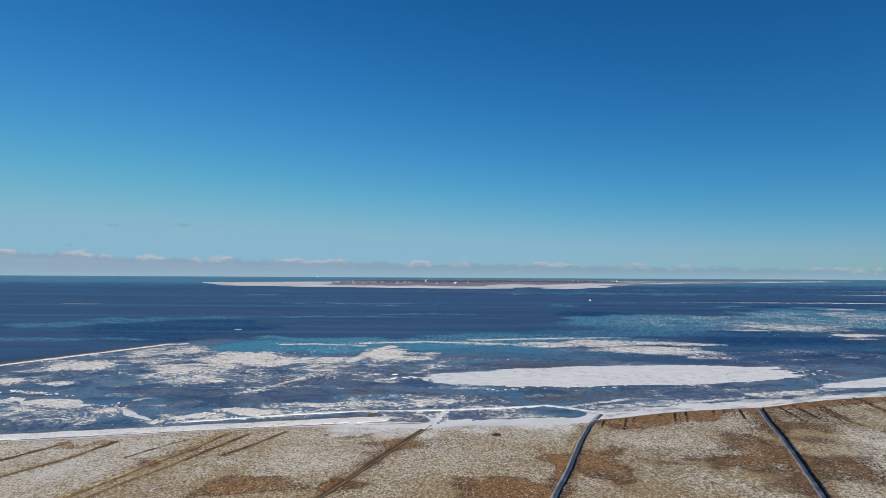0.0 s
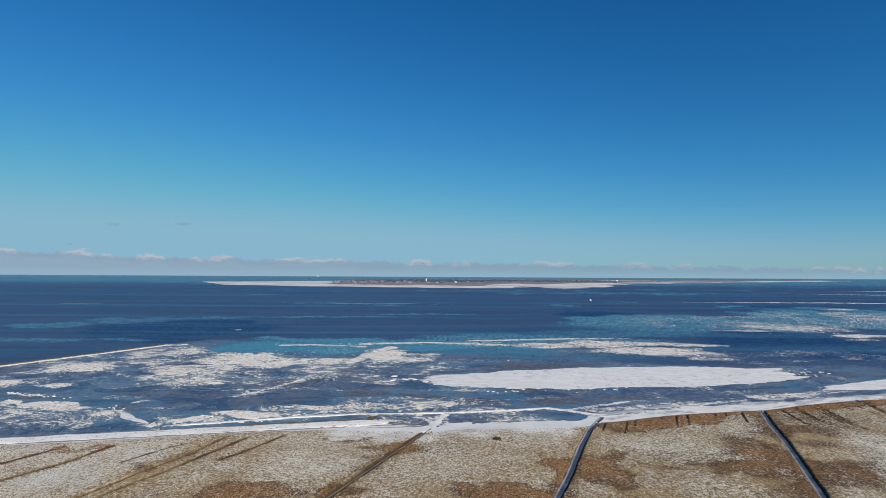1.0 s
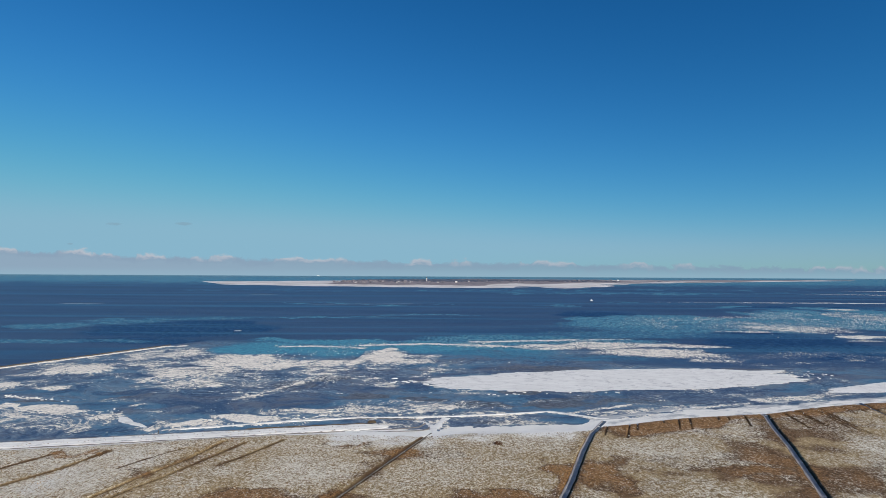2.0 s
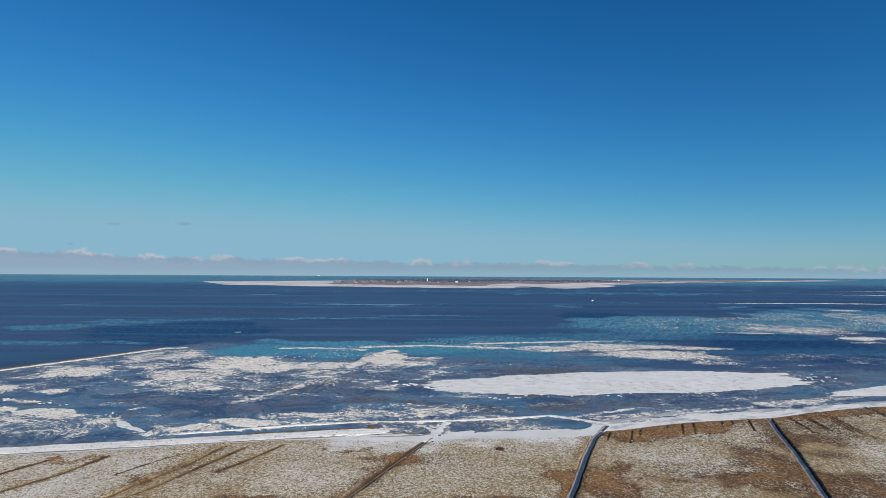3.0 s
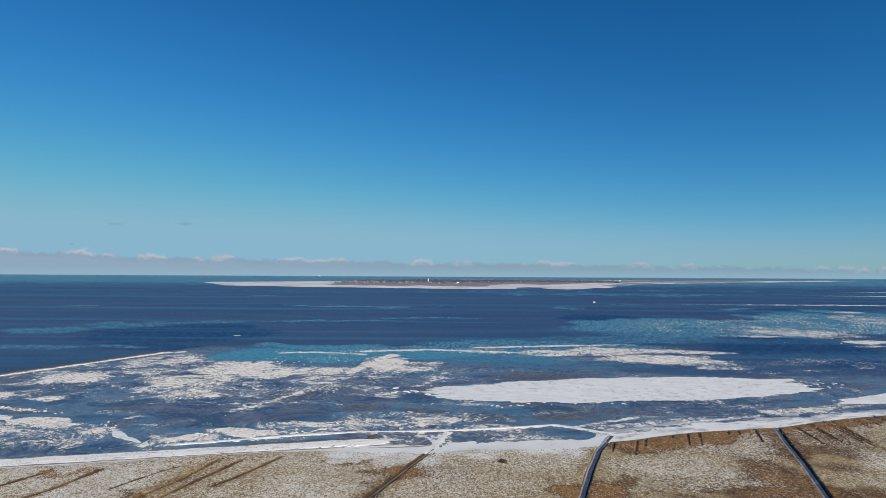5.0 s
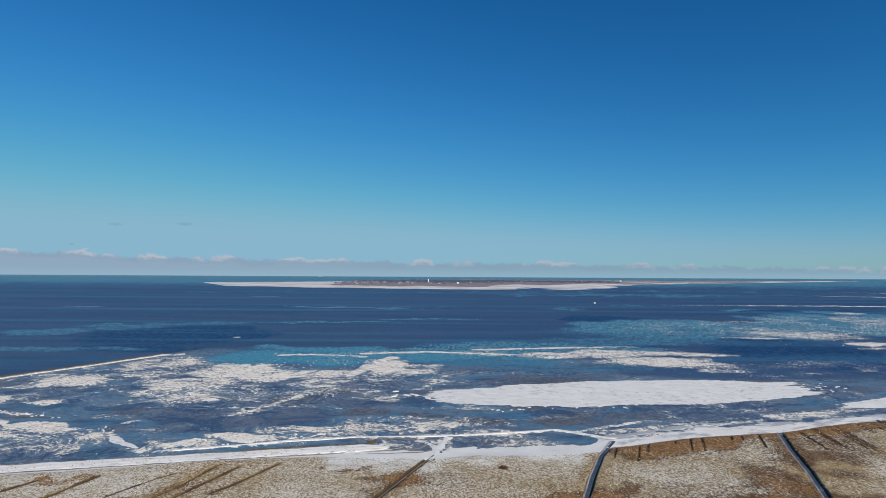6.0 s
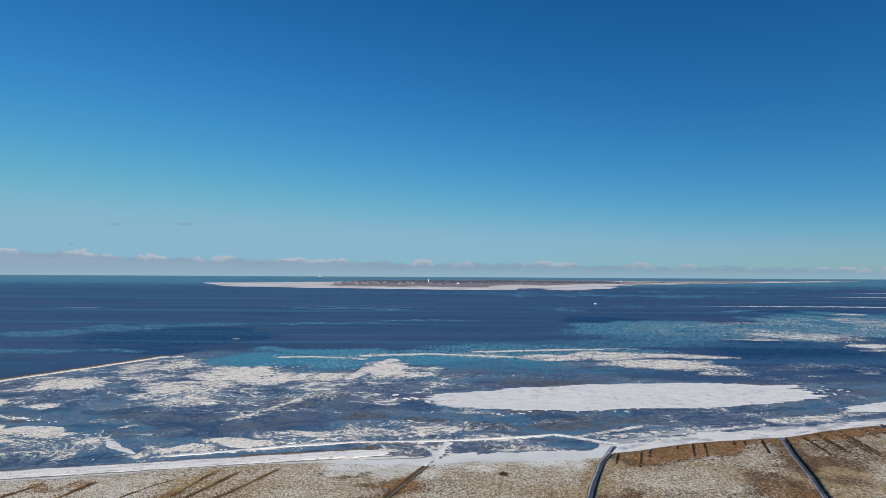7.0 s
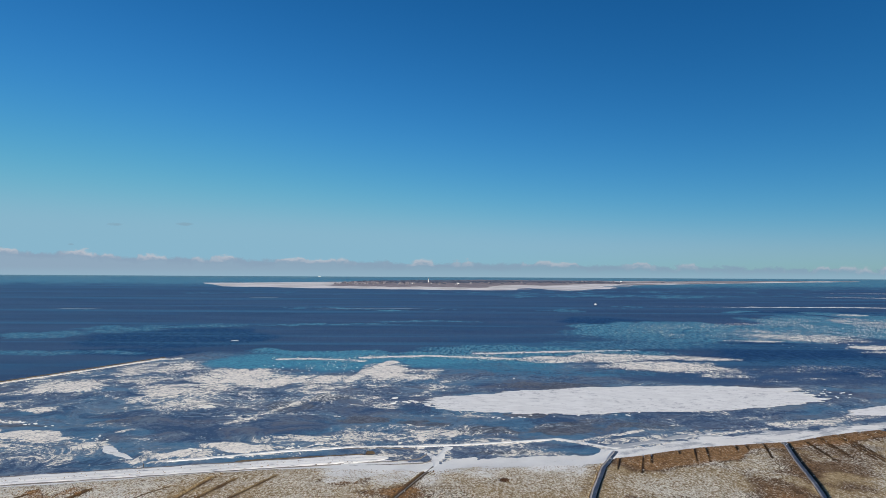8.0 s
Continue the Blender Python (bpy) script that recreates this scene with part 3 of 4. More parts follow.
def ice_density(x, y):
    wx, wy = x + 26 * (fbm(x, y, 30, 4, 61) - 0.5), y + 34 * (fbm(x, y, 30, 4, 62) - 0.5)
    near = smooth(315, 365, y) * (1 - smooth(590, 690, y + 0.1 * x))
    base = 0.05 + near * (0.26 - 0.08 * smooth(-40, 120, x))
    base = base * (0.15 + 0.85 * smooth(-6, 10, (x + 332) * 0.875 - (y - 728) * 0.483))
    base = np.maximum(base, 0.2 * smooth(20, 150, x) * smooth(560, 620, y) * (1 - smooth(690, 740, y)))
    ice = np.maximum(base, patches(wx, wy, ICE_GROYNE + ICE_WEST + ICE_MID + ICE_EAST))
    for width, line in CREEKS:
        ice = ice - 0.6 * (1 - smooth(0.3 * width, 1.0 * width, path_distance(wx * 0.3 + x * 0.7, wy * 0.15 + y * 0.85, line)))
    for width, amount, line in STREAKS + BANDS:
        ice = np.maximum(ice, amount * (1 - smooth(0.4 * width, 1.2 * width, path_distance(0.6 * x + 0.4 * wx, 0.75 * y + 0.25 * wy, line))))
    return ice


def build_sea():
    v = np.linspace(0, 1, 470)
    rows = 1 / (1 / 250 - v * (1 / 250 - 1 / 4950))
    x, y = np.meshgrid(stretch(800, 9, 3.0), rows)
    x = x * (0.8 * y + 60)
    ice = ice_density(x, y)
    wx, wy = x + (30 + 0.3 * np.maximum(y - 600, 0)) * (fbm(x, y, 90, 5, 71) - 0.5), y + (40 + 0.22 * np.maximum(y - 650, 0)) * (fbm(x, y * 0.5, 60, 5, 72) - 0.5)
    landward = smooth(-8, 8, (x + 332) * 0.875 - (y - 728) * 0.483)
    packed = smooth(0.4, 0.8, ice + 0.5 * (fbm(x, y, 14, 4, 9) - 0.5)) * (1 - smooth(800, 1000, y))
    z = 0.12 * smooth(0.3, 0.8, ice) + 0.12 * (fbm(x, y, 12, 3, 8) - 0.5) * (y < 900) + 0.55 * packed * (0.5 - np.abs(fbm(x, y, 9, 4, 10) - 0.5) * 2.4)
    ob = sheet("water", x, y, z, SEA, {"ice": ice, "teal": patches(wx, wy, TEAL + TEAL_LINES + TEAL_FAR), "mud": np.maximum(patches(wx, wy, MUD), 0.16 * smooth(340, 380, y) * (1 - smooth(640, 720, y))), "deep": patches(wx, wy, DEEP), "flat": landward * smooth(300, 345, y) * (1 - smooth(640, 800, y + 0.15 * x)) * (1 - 0.85 * smooth(120, 240, x) * smooth(550, 620, y))})
    return tagged(ob, "dark blue tidal sea with thin drifting ice", "sea", kind="structure")


build_marsh()
build_sea()
strip("track", [(-700, 205), (-420, 283), (-241, 321), (-178, 335), (-122, 348), (-63, 361), (-40, 366.5), (-26, 369)], 15, 0.85, CAUSEWAY, "straight snow-covered causeway along the marsh edge", "causeway", 0.15, 3.5, 24, sink=0.2, ruts=0.22)
# dark strips stand in for the thin shade lines at both causeway edges
for shift, words in ((-7.6, "grey strip painted for the shade line at the causeway's foot"), (7.4, "dark strip painted for shade and wrack along the causeway")):
    strip("edging", [(-700 - 0.22 * shift, 205 + shift), (-420 - 0.22 * shift, 283 + shift), (-241 - 0.22 * shift, 321 + shift), (-122 - 0.22 * shift, 348 + shift), (-60 - 0.22 * shift, 361.5 + shift)], 1.3, 0.25, EDGING, words, "grass", 0.35 if shift > 0 else 0.75, 1.0, 10, 1.5, 5, 0.5)
strip("edging", [(-77, 354), (-30, 361), (-16, 366), (-12, 374), (-15, 382)], 1.6, 0.25, EDGING, "grey frozen wrack line curving round the causeway's end", "wrack", 0.15, 1.2, 12, 1.5, 7, 0.3)
strip("edging", [(-60, 352), (-30, 355), (-14, 358), (-10, 361), (-9, 369)], 1.2, 0.2, EDGING, "grey frozen wrack line beside the snowy creek mouth", "wrack", 0.3, 1.0, 8, 1.5, 9, 0.3)
strip("edging", [(-70, 384), (-40, 386), (-15, 384)], 1.4, 0.2, EDGING, "dark frozen wrack line beside the snow ridge", "wrack", 0.05, 1.2, 12, 1.5, 8, 0.4)
strip("snow_ridge", [(-165, 356), (-129, 367), (-96, 378), (-58, 387), (-2, 391), (43, 400), (71, 407), (82, 401), (101, 388), (112, 390)], 3.0, 0.5, SNOW, "narrow white snow ridge along the tide line", "snow ridge", 0.0, 1.4, 10)
strip("snow_bridge", [(1, 391), (-3, 379), (-6, 364), (-8, 345)], 5.6, 0.42, SNOW, "white trampled snow over a creek mouth", "snow bank", -0.1, 3.6, 2, 1.0, rough=0.3, power=2)
strip("snow_bridge", [(-5, 362), (-9, 373), (-17, 382)], 4.6, 0.42, SNOW, "white trampled snow branching off at a creek mouth", "snow bank", -0.1, 3.2, 4, 1.0, rough=0.3, power=2)
strip("snow_bank", [(-219, 396), (-197, 374), (-172, 356)], 6.0, 0.42, SNOW, "smooth white snow bank beside a frozen creek", "snow bank", -0.1, 4.0, 22, 1.0, rough=0.3, power=2)
for width, depth, line in DITCHES:
    words = "grey ice in a shallow straight drainage ditch" if depth < 1 else "dark blue ice in a straight drainage ditch"
    strip("ditch_ice", line, width * (0.22 if depth < 1 else 0.62), 0.06, DITCH_WATER if depth < 1 else DITCH_ICE, words, "ditch", 1.25 - 0.7 * depth, 0.35, 0, 0.8, grain=4)
    # a pale strip paints the sunlit, frosted left bank
    if depth > 1.02:
        strip("ditch_rim", [(x - 0.4 * width, y) for x, y in line], 0.26 * width, 0.08, LIT_BANK, "pale strip painted for the sunlit, frosted bank of a ditch", "ice", 1.28 - 0.5 * depth, 0.4, 0, 0.8, 11, grain=3)


# ---- ice floes ----
def floe_slab(name, cx, cy, rx, ry, turn, thick, seed, material, label, power=2.0):
    """A raised slab of snow-covered ice with a ragged outline."""
    n, rings = 520, 14
    a = np.linspace(0, 2 * math.pi, n, endpoint=False)
    ca, sa = np.cos(a), np.sin(a)
    base = (np.abs(ca) ** power + np.abs(sa) ** power) ** (-1 / power)
    rag = 1 + 0.35 * (fbm(ca * 4 + seed * 7.1, sa * 4, 1.0, 5, seed) - 0.5) + 0.13 * (fbm(ca * 26 + seed, sa * 30, 1.0, 3, seed + 5) - 0.5)
    verts, faces = [], []
    r = base * rag
    c, s = math.cos(radians(turn)), math.sin(radians(turn))
    for k in range(rings + 1):
        f = 1.0 if k == 0 else 1 - (k - 1) / rings
        u, v = ca * r * rx * f, sa * r * ry * f
        x, y = cx + u * c - v * s, cy + u * s + v * c
        z = np.full(n, -0.25) if k == 0 else thick * (0.55 + 0.9 * fbm(x, y, 8, 4, seed)) * (0.75 if k == 1 else 1.0)
        verts.append(np.stack([x, y, z], -1))
    root = new(name)
    root.location = (cx, cy, 0)
    tagged(root, label, "ice floe")
    rel = np.array((cx, cy, 0.0))
    wall = np.concatenate(verts[:2]) - rel
    mesh_object("ice_rim", wall, [(i, (i + 1) % n, n + (i + 1) % n, n + i) for i in range(n)], CHUNK, root, "broken ice edge of the floe")
    top = np.concatenate(verts[1:]) - rel
    for k in range(rings - 1):
        for i in range(n):
            j = (i + 1) % n
            faces.append((k * n + i, k * n + j, (k + 1) * n + j, (k + 1) * n + i))
    faces.append(tuple(range((rings - 1) * n, rings * n)))
    mesh_object("snow_cover", top, faces, material, root, smooth_shade=True)
    return root


floe_slab("ice_floe", 158, 527, 172, 46, 8, 0.13, 4, FLOE, "long white snow-covered ice floe in dark slush", 2.2)
floe_slab("ice_floe", 380, 503, 78, 15, 19, 0.13, 6, FLOE, "white snow-covered ice floe near the shore")


# a floe slab is used for the lone white streak in open water
floe_slab("ice_floe", -304, 890, 5.0, 2.5, 5, 0.2, 11, FLOE, "small lone white streak in open water", 2.0)
for line, width, words in (
        ([(560, 1640), (760, 1632), (1000, 1640), (1300, 1622), (1900, 1640)], 16, "long pale sandbar edged with ice"),
        ([(-378, 1476), (-200, 1505), (-9, 1527)], 4.5, "thin line of drift ice on open water"), ([(-936, 1451), (-818, 1480)], 4, "thin line of drift ice on open water"),
        ([(1500, 2450), (1900, 2420), (2600, 2440)], 26, "pale sandbar beyond the channel"), ([(1250, 2150), (1500, 2120), (1900, 2140)], 18, "pale sandbar beyond the channel"),
        ([(-640, 1950), (-520, 1960)], 6, "thin line of drift ice on open water")):
    strip("ice_line", line, width, 0.3, SNOW if width > 10 else THIN_ICE, words, "sandbar", 0.0, width * 1.2, 0.3 * math.dist(line[0], line[-1]), 6.0)


# ---- broken ice ----
def scatter_ice():
    """Loose crumbs and plates of broken ice, piled where the drift has packed them."""
    rng = np.random.default_rng(7)
    n = 900000
    y = 1 / rng.uniform(1 / 1150, 1 / 350, n)
    x = rng.uniform(-1, 1, n) * (0.8 * y + 40)
    keep = rng.uniform(0, 1, n) < 0.12 * smooth(0.42, 0.95, ice_density(x, y) + 0.9 * (fbm(x, y, 22, 4, 90) - 0.5)) * (y > shore_y(x) + 12 + 36 * (x > -35))
    x, y = x[keep][:40000], y[keep][:40000]
    n = len(x)
    size = rng.uniform(0.14, 0.42, n) * (0.6 + y / 700) * (1 + 1.3 * (rng.uniform(0, 1, n) > 0.96))
    tall = size * rng.uniform(0.06, 0.22, n)
    a0 = rng.uniform(0, 6.28, n)
    verts = np.zeros((n, 10, 3))
    for k in range(5):
        a = a0 + k * 1.2566 + rng.uniform(-0.3, 0.3, n)
        r = size * rng.uniform(0.7, 1.2, n)
        lean = rng.uniform(-0.08, 0.12, n) * size
        verts[:, k] = np.stack([x + r * np.cos(a), y + r * np.sin(a), np.full(n, -0.1)], -1)
        verts[:, k + 5] = np.stack([x + 0.75 * r * np.cos(a), y + 0.75 * r * np.sin(a), 0.1 + tall + lean], -1)
    base = np.arange(n)[:, None] * 10
    faces = [(base + np.array([[k, (k + 1) % 5, (k + 1) % 5 + 5, k + 5]])).tolist() for k in range(5)]
    faces = [f for side in faces for f in side] + (base + np.array([[5, 6, 7, 8, 9]])).tolist()
    return tagged(mesh_object("broken_ice", verts.reshape(-1, 3), faces, CHUNK), "cream-white crumbs of broken ice packed together", "ice", kind="stuff")


scatter_ice()


def scatter_slush():
    """Small upright lumps of ice drifting in the turquoise slush further out."""
    rng = np.random.default_rng(17)
    n = 400000
    y = 1 / rng.uniform(1 / 1350, 1 / 600, n)
    x = rng.uniform(-0.35, 1, n) * (0.8 * y)
    where = patches(x, y, [(530, 1050, 230, 110, 0.7), (760, 1170, 260, 130, 1.0), (210, 750, 130, 36, 1.0), (60, 745, 160, 18, 0.8), (-170, 690, 110, 40, 0.1)])
    where = where * smooth(0.4, 0.7, patches(x, y, TEAL + TEAL_LINES))
    keep = rng.uniform(0, 1, n) < 0.2 * where * smooth(0.4, 0.62, fbm(x, y * 0.6, 45, 4, 95))
    x, y = x[keep][:9000], y[keep][:9000]
    n = len(x)
    r, h, a0 = rng.uniform(0.3, 1.0, n) * y / 900, rng.uniform(0.08, 0.3, n), rng.uniform(0, 6.28, n)
    verts = np.zeros((n, 8, 3))
    for k in range(4):
        a = a0 + k * 1.5708
        q = r * rng.uniform(0.7, 1.3, n)
        verts[:, k] = np.stack([x + q * np.cos(a), y + q * np.sin(a), np.full(n, -0.1)], -1)
        verts[:, k + 4] = np.stack([x + 0.7 * q * np.cos(a), y + 0.7 * q * np.sin(a), h * rng.uniform(0.8, 1.2, n)], -1)
    base = np.arange(n)[:, None] * 8
    faces = []
    for f in ((0, 1, 5, 4), (1, 2, 6, 5), (2, 3, 7, 6), (3, 0, 4, 7), (4, 5, 6, 7)):
        faces += (base + np.array([f])).tolist()
    tagged(mesh_object("drift_ice", verts.reshape(-1, 3), faces, CHUNK), "small white lumps of ice in turquoise slush", "ice", kind="stuff")


scatter_slush()


def plate_mesh(seed):
    """One cracked plate of ice, about two metres across, with a crust of snow."""
    rng = random.Random(seed)
    n = 11
    bm = bmesh.new()
    radii = [rng.uniform(0.75, 1.2) for _ in range(n)]
    rings = []
    for scale, z in ((1.0, -0.12), (1.03, 0.12), (0.93, 0.24), (0.55, 0.27)):
        rings.append([bm.verts.new((1.35 * scale * r * math.cos(6.283 * k / n), scale * r * math.sin(6.283 * k / n), z + rng.uniform(-0.03, 0.05))) for k, r in enumerate(radii)])
    for low, high in zip(rings[:-1], rings[1:]):
        for k in range(n):
            bm.faces.new((low[k], low[(k + 1) % n], high[(k + 1) % n], high[k]))
    bm.faces.new(rings[-1])
    me = bpy.data.meshes.new("ice_plate")
    bm.to_mesh(me)
    bm.free()
    me.materials.append(FLOE)
    return me


PLATES = [plate_mesh(k) for k in range(8)]


def lay_plates():
    rng = random.Random(12)
    spots = []
    for (x0, y0), (x1, y1), count, spread, size in (
            ((-325, 446), (-270, 431), 26, 3.0, 0.75), ((-232, 412), (-214, 395), 10, 3.5, 0.4), ((-52, 514), (-15, 508), 8, 5, 1.6), ((318, 540), (352, 556), 26, 7, 0.8),
            ((-205, 730), (-95, 734), 22, 3, 0.6), ((-95, 748), (30, 757), 20, 3, 0.6), ((36, 780), (175, 793), 26, 4, 0.65), ((40, 726), (150, 738), 26, 5, 0.6),
            ((170, 765), (300, 783), 24, 8, 0.6), ((-190, 660), (-70, 640), 34, 16, 0.6), ((-150, 375), (-60, 400), 24, 9, 0.8), ((30, 460), (150, 478), 24, 5, 0.8), ((430, 860), (640, 960), 24, 40, 0.9)):
        for _ in range(count):
            f = rng.random()
            spots.append((x0 + f * (x1 - x0) + rng.gauss(0, spread), y0 + f * (y1 - y0) + rng.gauss(0, spread), size * rng.uniform(0.6, 1.5)))
    for x, y, size in spots:
        ob = new("ice_floe", PLATES[rng.randrange(8)])
        ob.matrix_world = pose(x, y, 0.12, 0, 0, rng.uniform(0, 360)) @ Matrix.Diagonal((size, size, min(size, 1.6), 1))
        tagged(ob, "small white plate of drifting ice", "ice floe", "scattered ice plates")


lay_plates()


# ---- the marsh in detail ----
def scatter_tussocks():
    """Bent tufts of dead salt-marsh grass."""
    rng = np.random.default_rng(3)
    n = 60000
    y = rng.uniform(225, 440, n)
    x = rng.uniform(-1, 1, n) * (0.78 * y + 20)
    inland = shore_y(x) - y
    keep = (inland > 4) & ((x < 90) | (inland > scarp_depth(x) - 4 + 8 * (vnoise(x, y, 8, 4) - 0.5)))
    for width, depth, line in DITCHES + GROOVES:
        keep &= path_distance(x, y, line) > 1.3 * width
    x, y = x[keep], y[keep]
    n = len(x)
    r, h, a0 = rng.uniform(0.2, 0.45, n), rng.uniform(0.08, 0.3, n), rng.uniform(0, 6.28, n)
    z = np.full(n, 1.12)
    verts = np.zeros((n, 6, 3))
    for k in range(5):
        a = a0 + k * 1.2566
        q = r * rng.uniform(0.6, 1.3, n)
        verts[:, k] = np.stack([x + q * np.cos(a), y + q * np.sin(a), z], -1)
    verts[:, 5] = np.stack([x + rng.normal(0, 0.2, n), y + rng.normal(0, 0.2, n), z + 0.15 + h], -1)
    base = np.arange(n)[:, None] * 6
    faces = []
    for k in range(5):
        faces += (base + np.array([[k, (k + 1) % 5, 5]])).tolist()
    return tagged(mesh_object("marsh_grass", verts.reshape(-1, 3), faces, TUSSOCK), "frosted straw-coloured tufts of dead marsh grass", "grass", kind="stuff")


scatter_tussocks()


def scatter_clods():
    """Dark clods of turf and mud along the ditches and on the bare brown ground."""
    rng = np.random.default_rng(23)
    n = 90000
    y = rng.uniform(225, 440, n)
    x = rng.uniform(-1, 1, n) * (0.78 * y + 20)
    inland = shore_y(x) - y
    near, clear = np.zeros(n), inland > 2
    for width, depth, line in DITCHES + GROOVES[:6]:
        d = path_distance(x, y, line)
        near = np.maximum(near, 1 - smooth(width, 4.5 * width, d))
        clear &= d > 0.75 * width
    near = np.maximum(near, 0.8 * patches(x + 30 * (fbm(x, y, 16, 4, 82) - 0.5), y + 34 * (fbm(x, y, 16, 4, 83) - 0.5), BROWN))
    near = np.maximum(near, 0.5 * (x > 95) * (inland < scarp_depth(x)))
    keep = clear & (rng.uniform(0, 1, n) < 0.5 * near * smooth(0.42, 0.62, fbm(x, y, 9, 3, 51)))
    x, y = x[keep][:12000], y[keep][:12000]
    inland = inland[keep][:12000]
    n = len(x)
    z = np.where(x > 95, 0.2 + 0.95 * smooth(-1, 9, inland), 1.15)
    r, h, a0 = rng.uniform(0.2, 0.55, n), rng.uniform(0.1, 0.32, n), rng.uniform(0, 6.28, n)
    verts = np.zeros((n, 9, 3))
    for k in range(4):
        a = a0 + k * 1.5708
        q = r * rng.uniform(0.7, 1.3, n)
        verts[:, k] = np.stack([x + q * np.cos(a), y + q * np.sin(a), z - 0.1], -1)
        verts[:, k + 4] = np.stack([x + 0.7 * q * np.cos(a), y + 0.7 * q * np.sin(a), z + h * rng.uniform(0.5, 1, n)], -1)
    verts[:, 8] = np.stack([x, y, z + h], -1)
    base = np.arange(n)[:, None] * 9
    faces = []
    for k in range(4):
        faces += (base + np.array([[k, (k + 1) % 4, (k + 1) % 4 + 4, k + 4]])).tolist() + (base + np.array([[k + 4, (k + 1) % 4 + 4, 8]])).tolist()
    tagged(mesh_object("turf_clods", verts.reshape(-1, 3), faces, CLOD), "dark brown clods of turf along the ditches", "turf", kind="stuff")


scatter_clods()


def scatter_snow_clumps():
    """Clumps of old snow caught on the edges of the ditches and on the scarp."""
    rng = np.random.default_rng(31)
    spots = []
    for width, depth, line in DITCHES[:3]:
        line = np.array(line, float)
        seg = np.r_[0, np.cumsum(np.hypot(*np.diff(line, axis=0).T))]
        for side, count in ((0.8, 14), (-0.95, 8)):
            f = rng.uniform(0, seg[-1] - 60, count)
            spots += zip(np.interp(f, seg, line[:, 0]) + side * width + rng.normal(0, 0.5, count), np.interp(f, seg, line[:, 1]))
    gx = rng.uniform(100, 330, 260)
    spots += zip(gx, shore_y(gx) - np.abs(rng.normal(4, 9, 260)))
    verts, faces = [], []
    for x, y in spots:
        k0, r, h = len(verts), rng.uniform(0.08, 0.24), rng.uniform(0.06, 0.18)
        z = 1.1 if x < 95 else 0.1 + 1.0 * float(smooth(-1, 9, shore_y(np.array([x]))[0] - y))
        for f, dz in ((1.0, -0.1), (0.75, h)):
            verts += [(x + 1.5 * f * r * math.cos(k * 1.047 + 0.3), y + f * r * math.sin(k * 1.047 + 0.3), z + dz * rng.uniform(0.7, 1.2)) for k in range(6)]
        faces += [(k0 + k, k0 + (k + 1) % 6, k0 + 6 + (k + 1) % 6, k0 + 6 + k) for k in range(6)] + [tuple(range(k0 + 6, k0 + 12))]
    tagged(mesh_object("snow_clumps", verts, faces, SNOW), "white clumps of old snow along ditch edges and scarp", "snow", kind="stuff")


scatter_snow_clumps()


def shrub(x, y, z, rx, rz, seed, label):
    """A low dry bush: a mound of many short twigs with leaves."""
    rng = random.Random(seed)
    base = new("bush")
    base.location = (x, y, z)
    tagged(base, label, "bush")
    bm = bmesh.new()
    for _ in range(26):
        a, tilt, length = rng.uniform(0, 6.28), rng.uniform(0.1, 1.3), rng.uniform(0.6, 1.0)
        tip = Vector((rx * math.sin(tilt) * math.cos(a), rx * math.sin(tilt) * math.sin(a), rz * math.cos(tilt) + 0.1)) * length
        side = Vector((-math.sin(a), math.cos(a), 0)) * 0.05
        up = Vector((0, 0, 0.05))
        bm.faces.new([bm.verts.new(p) for p in (-side, side, tip)])
        bm.faces.new([bm.verts.new(p) for p in (-up, up, tip)])
    part("twigs", bm, BRUSH, base)
    bm = bmesh.new()
    for _ in range(420):
        a, tilt, d = rng.uniform(0, 6.28), math.acos(rng.uniform(0, 1)), rng.uniform(0.45, 1.0)
        c = Vector((rx * math.sin(tilt) * math.cos(a), rx * math.sin(tilt) * math.sin(a), rz * math.cos(tilt))) * d
        q = Euler((rng.uniform(0, 6), rng.uniform(0, 6), rng.uniform(0, 6))).to_matrix()
        w = rng.uniform(0.12, 0.26)
        bm.faces.new([bm.verts.new(c + q @ Vector(p) * w) for p in ((-1, -0.5, 0), (1, -0.5, 0.1), (0.8, 0.6, 0), (-0.7, 0.7, 0.1))])
    part("foliage", bm, SHRUB, base, "rust-brown withered leaves")
    return base


shrub(29, 328, 1.15, 2.6, 1.7, 5, "rust-brown withered bush alone on the frosted marsh")


# ---- groyne and fences ----
def box(bm, x0, y0, z0, x1, y1, z1, m=Matrix()):
    vs = [bm.verts.new(m @ Vector((x, y, z))) for z in (z0, z1) for y in (y0, y1) for x in (x0, x1)]
    for f in ((0, 2, 3, 1), (4, 5, 7, 6), (0, 1, 5, 4), (2, 6, 7, 3), (0, 4, 6, 2), (1, 3, 7, 5)):
        bm.faces.new([vs[k] for k in f])


def post_mesh(radius, height):
    bm = bmesh.new()
    bmesh.ops.create_cone(bm, cap_ends=True, segments=7, radius1=radius, radius2=radius * 0.85, depth=height, matrix=Matrix.Translation((0, 0, height / 2)))
    me = bpy.data.meshes.new("post")
    bm.to_mesh(me)
    bm.free()
    me.materials.append(POST)
    return me


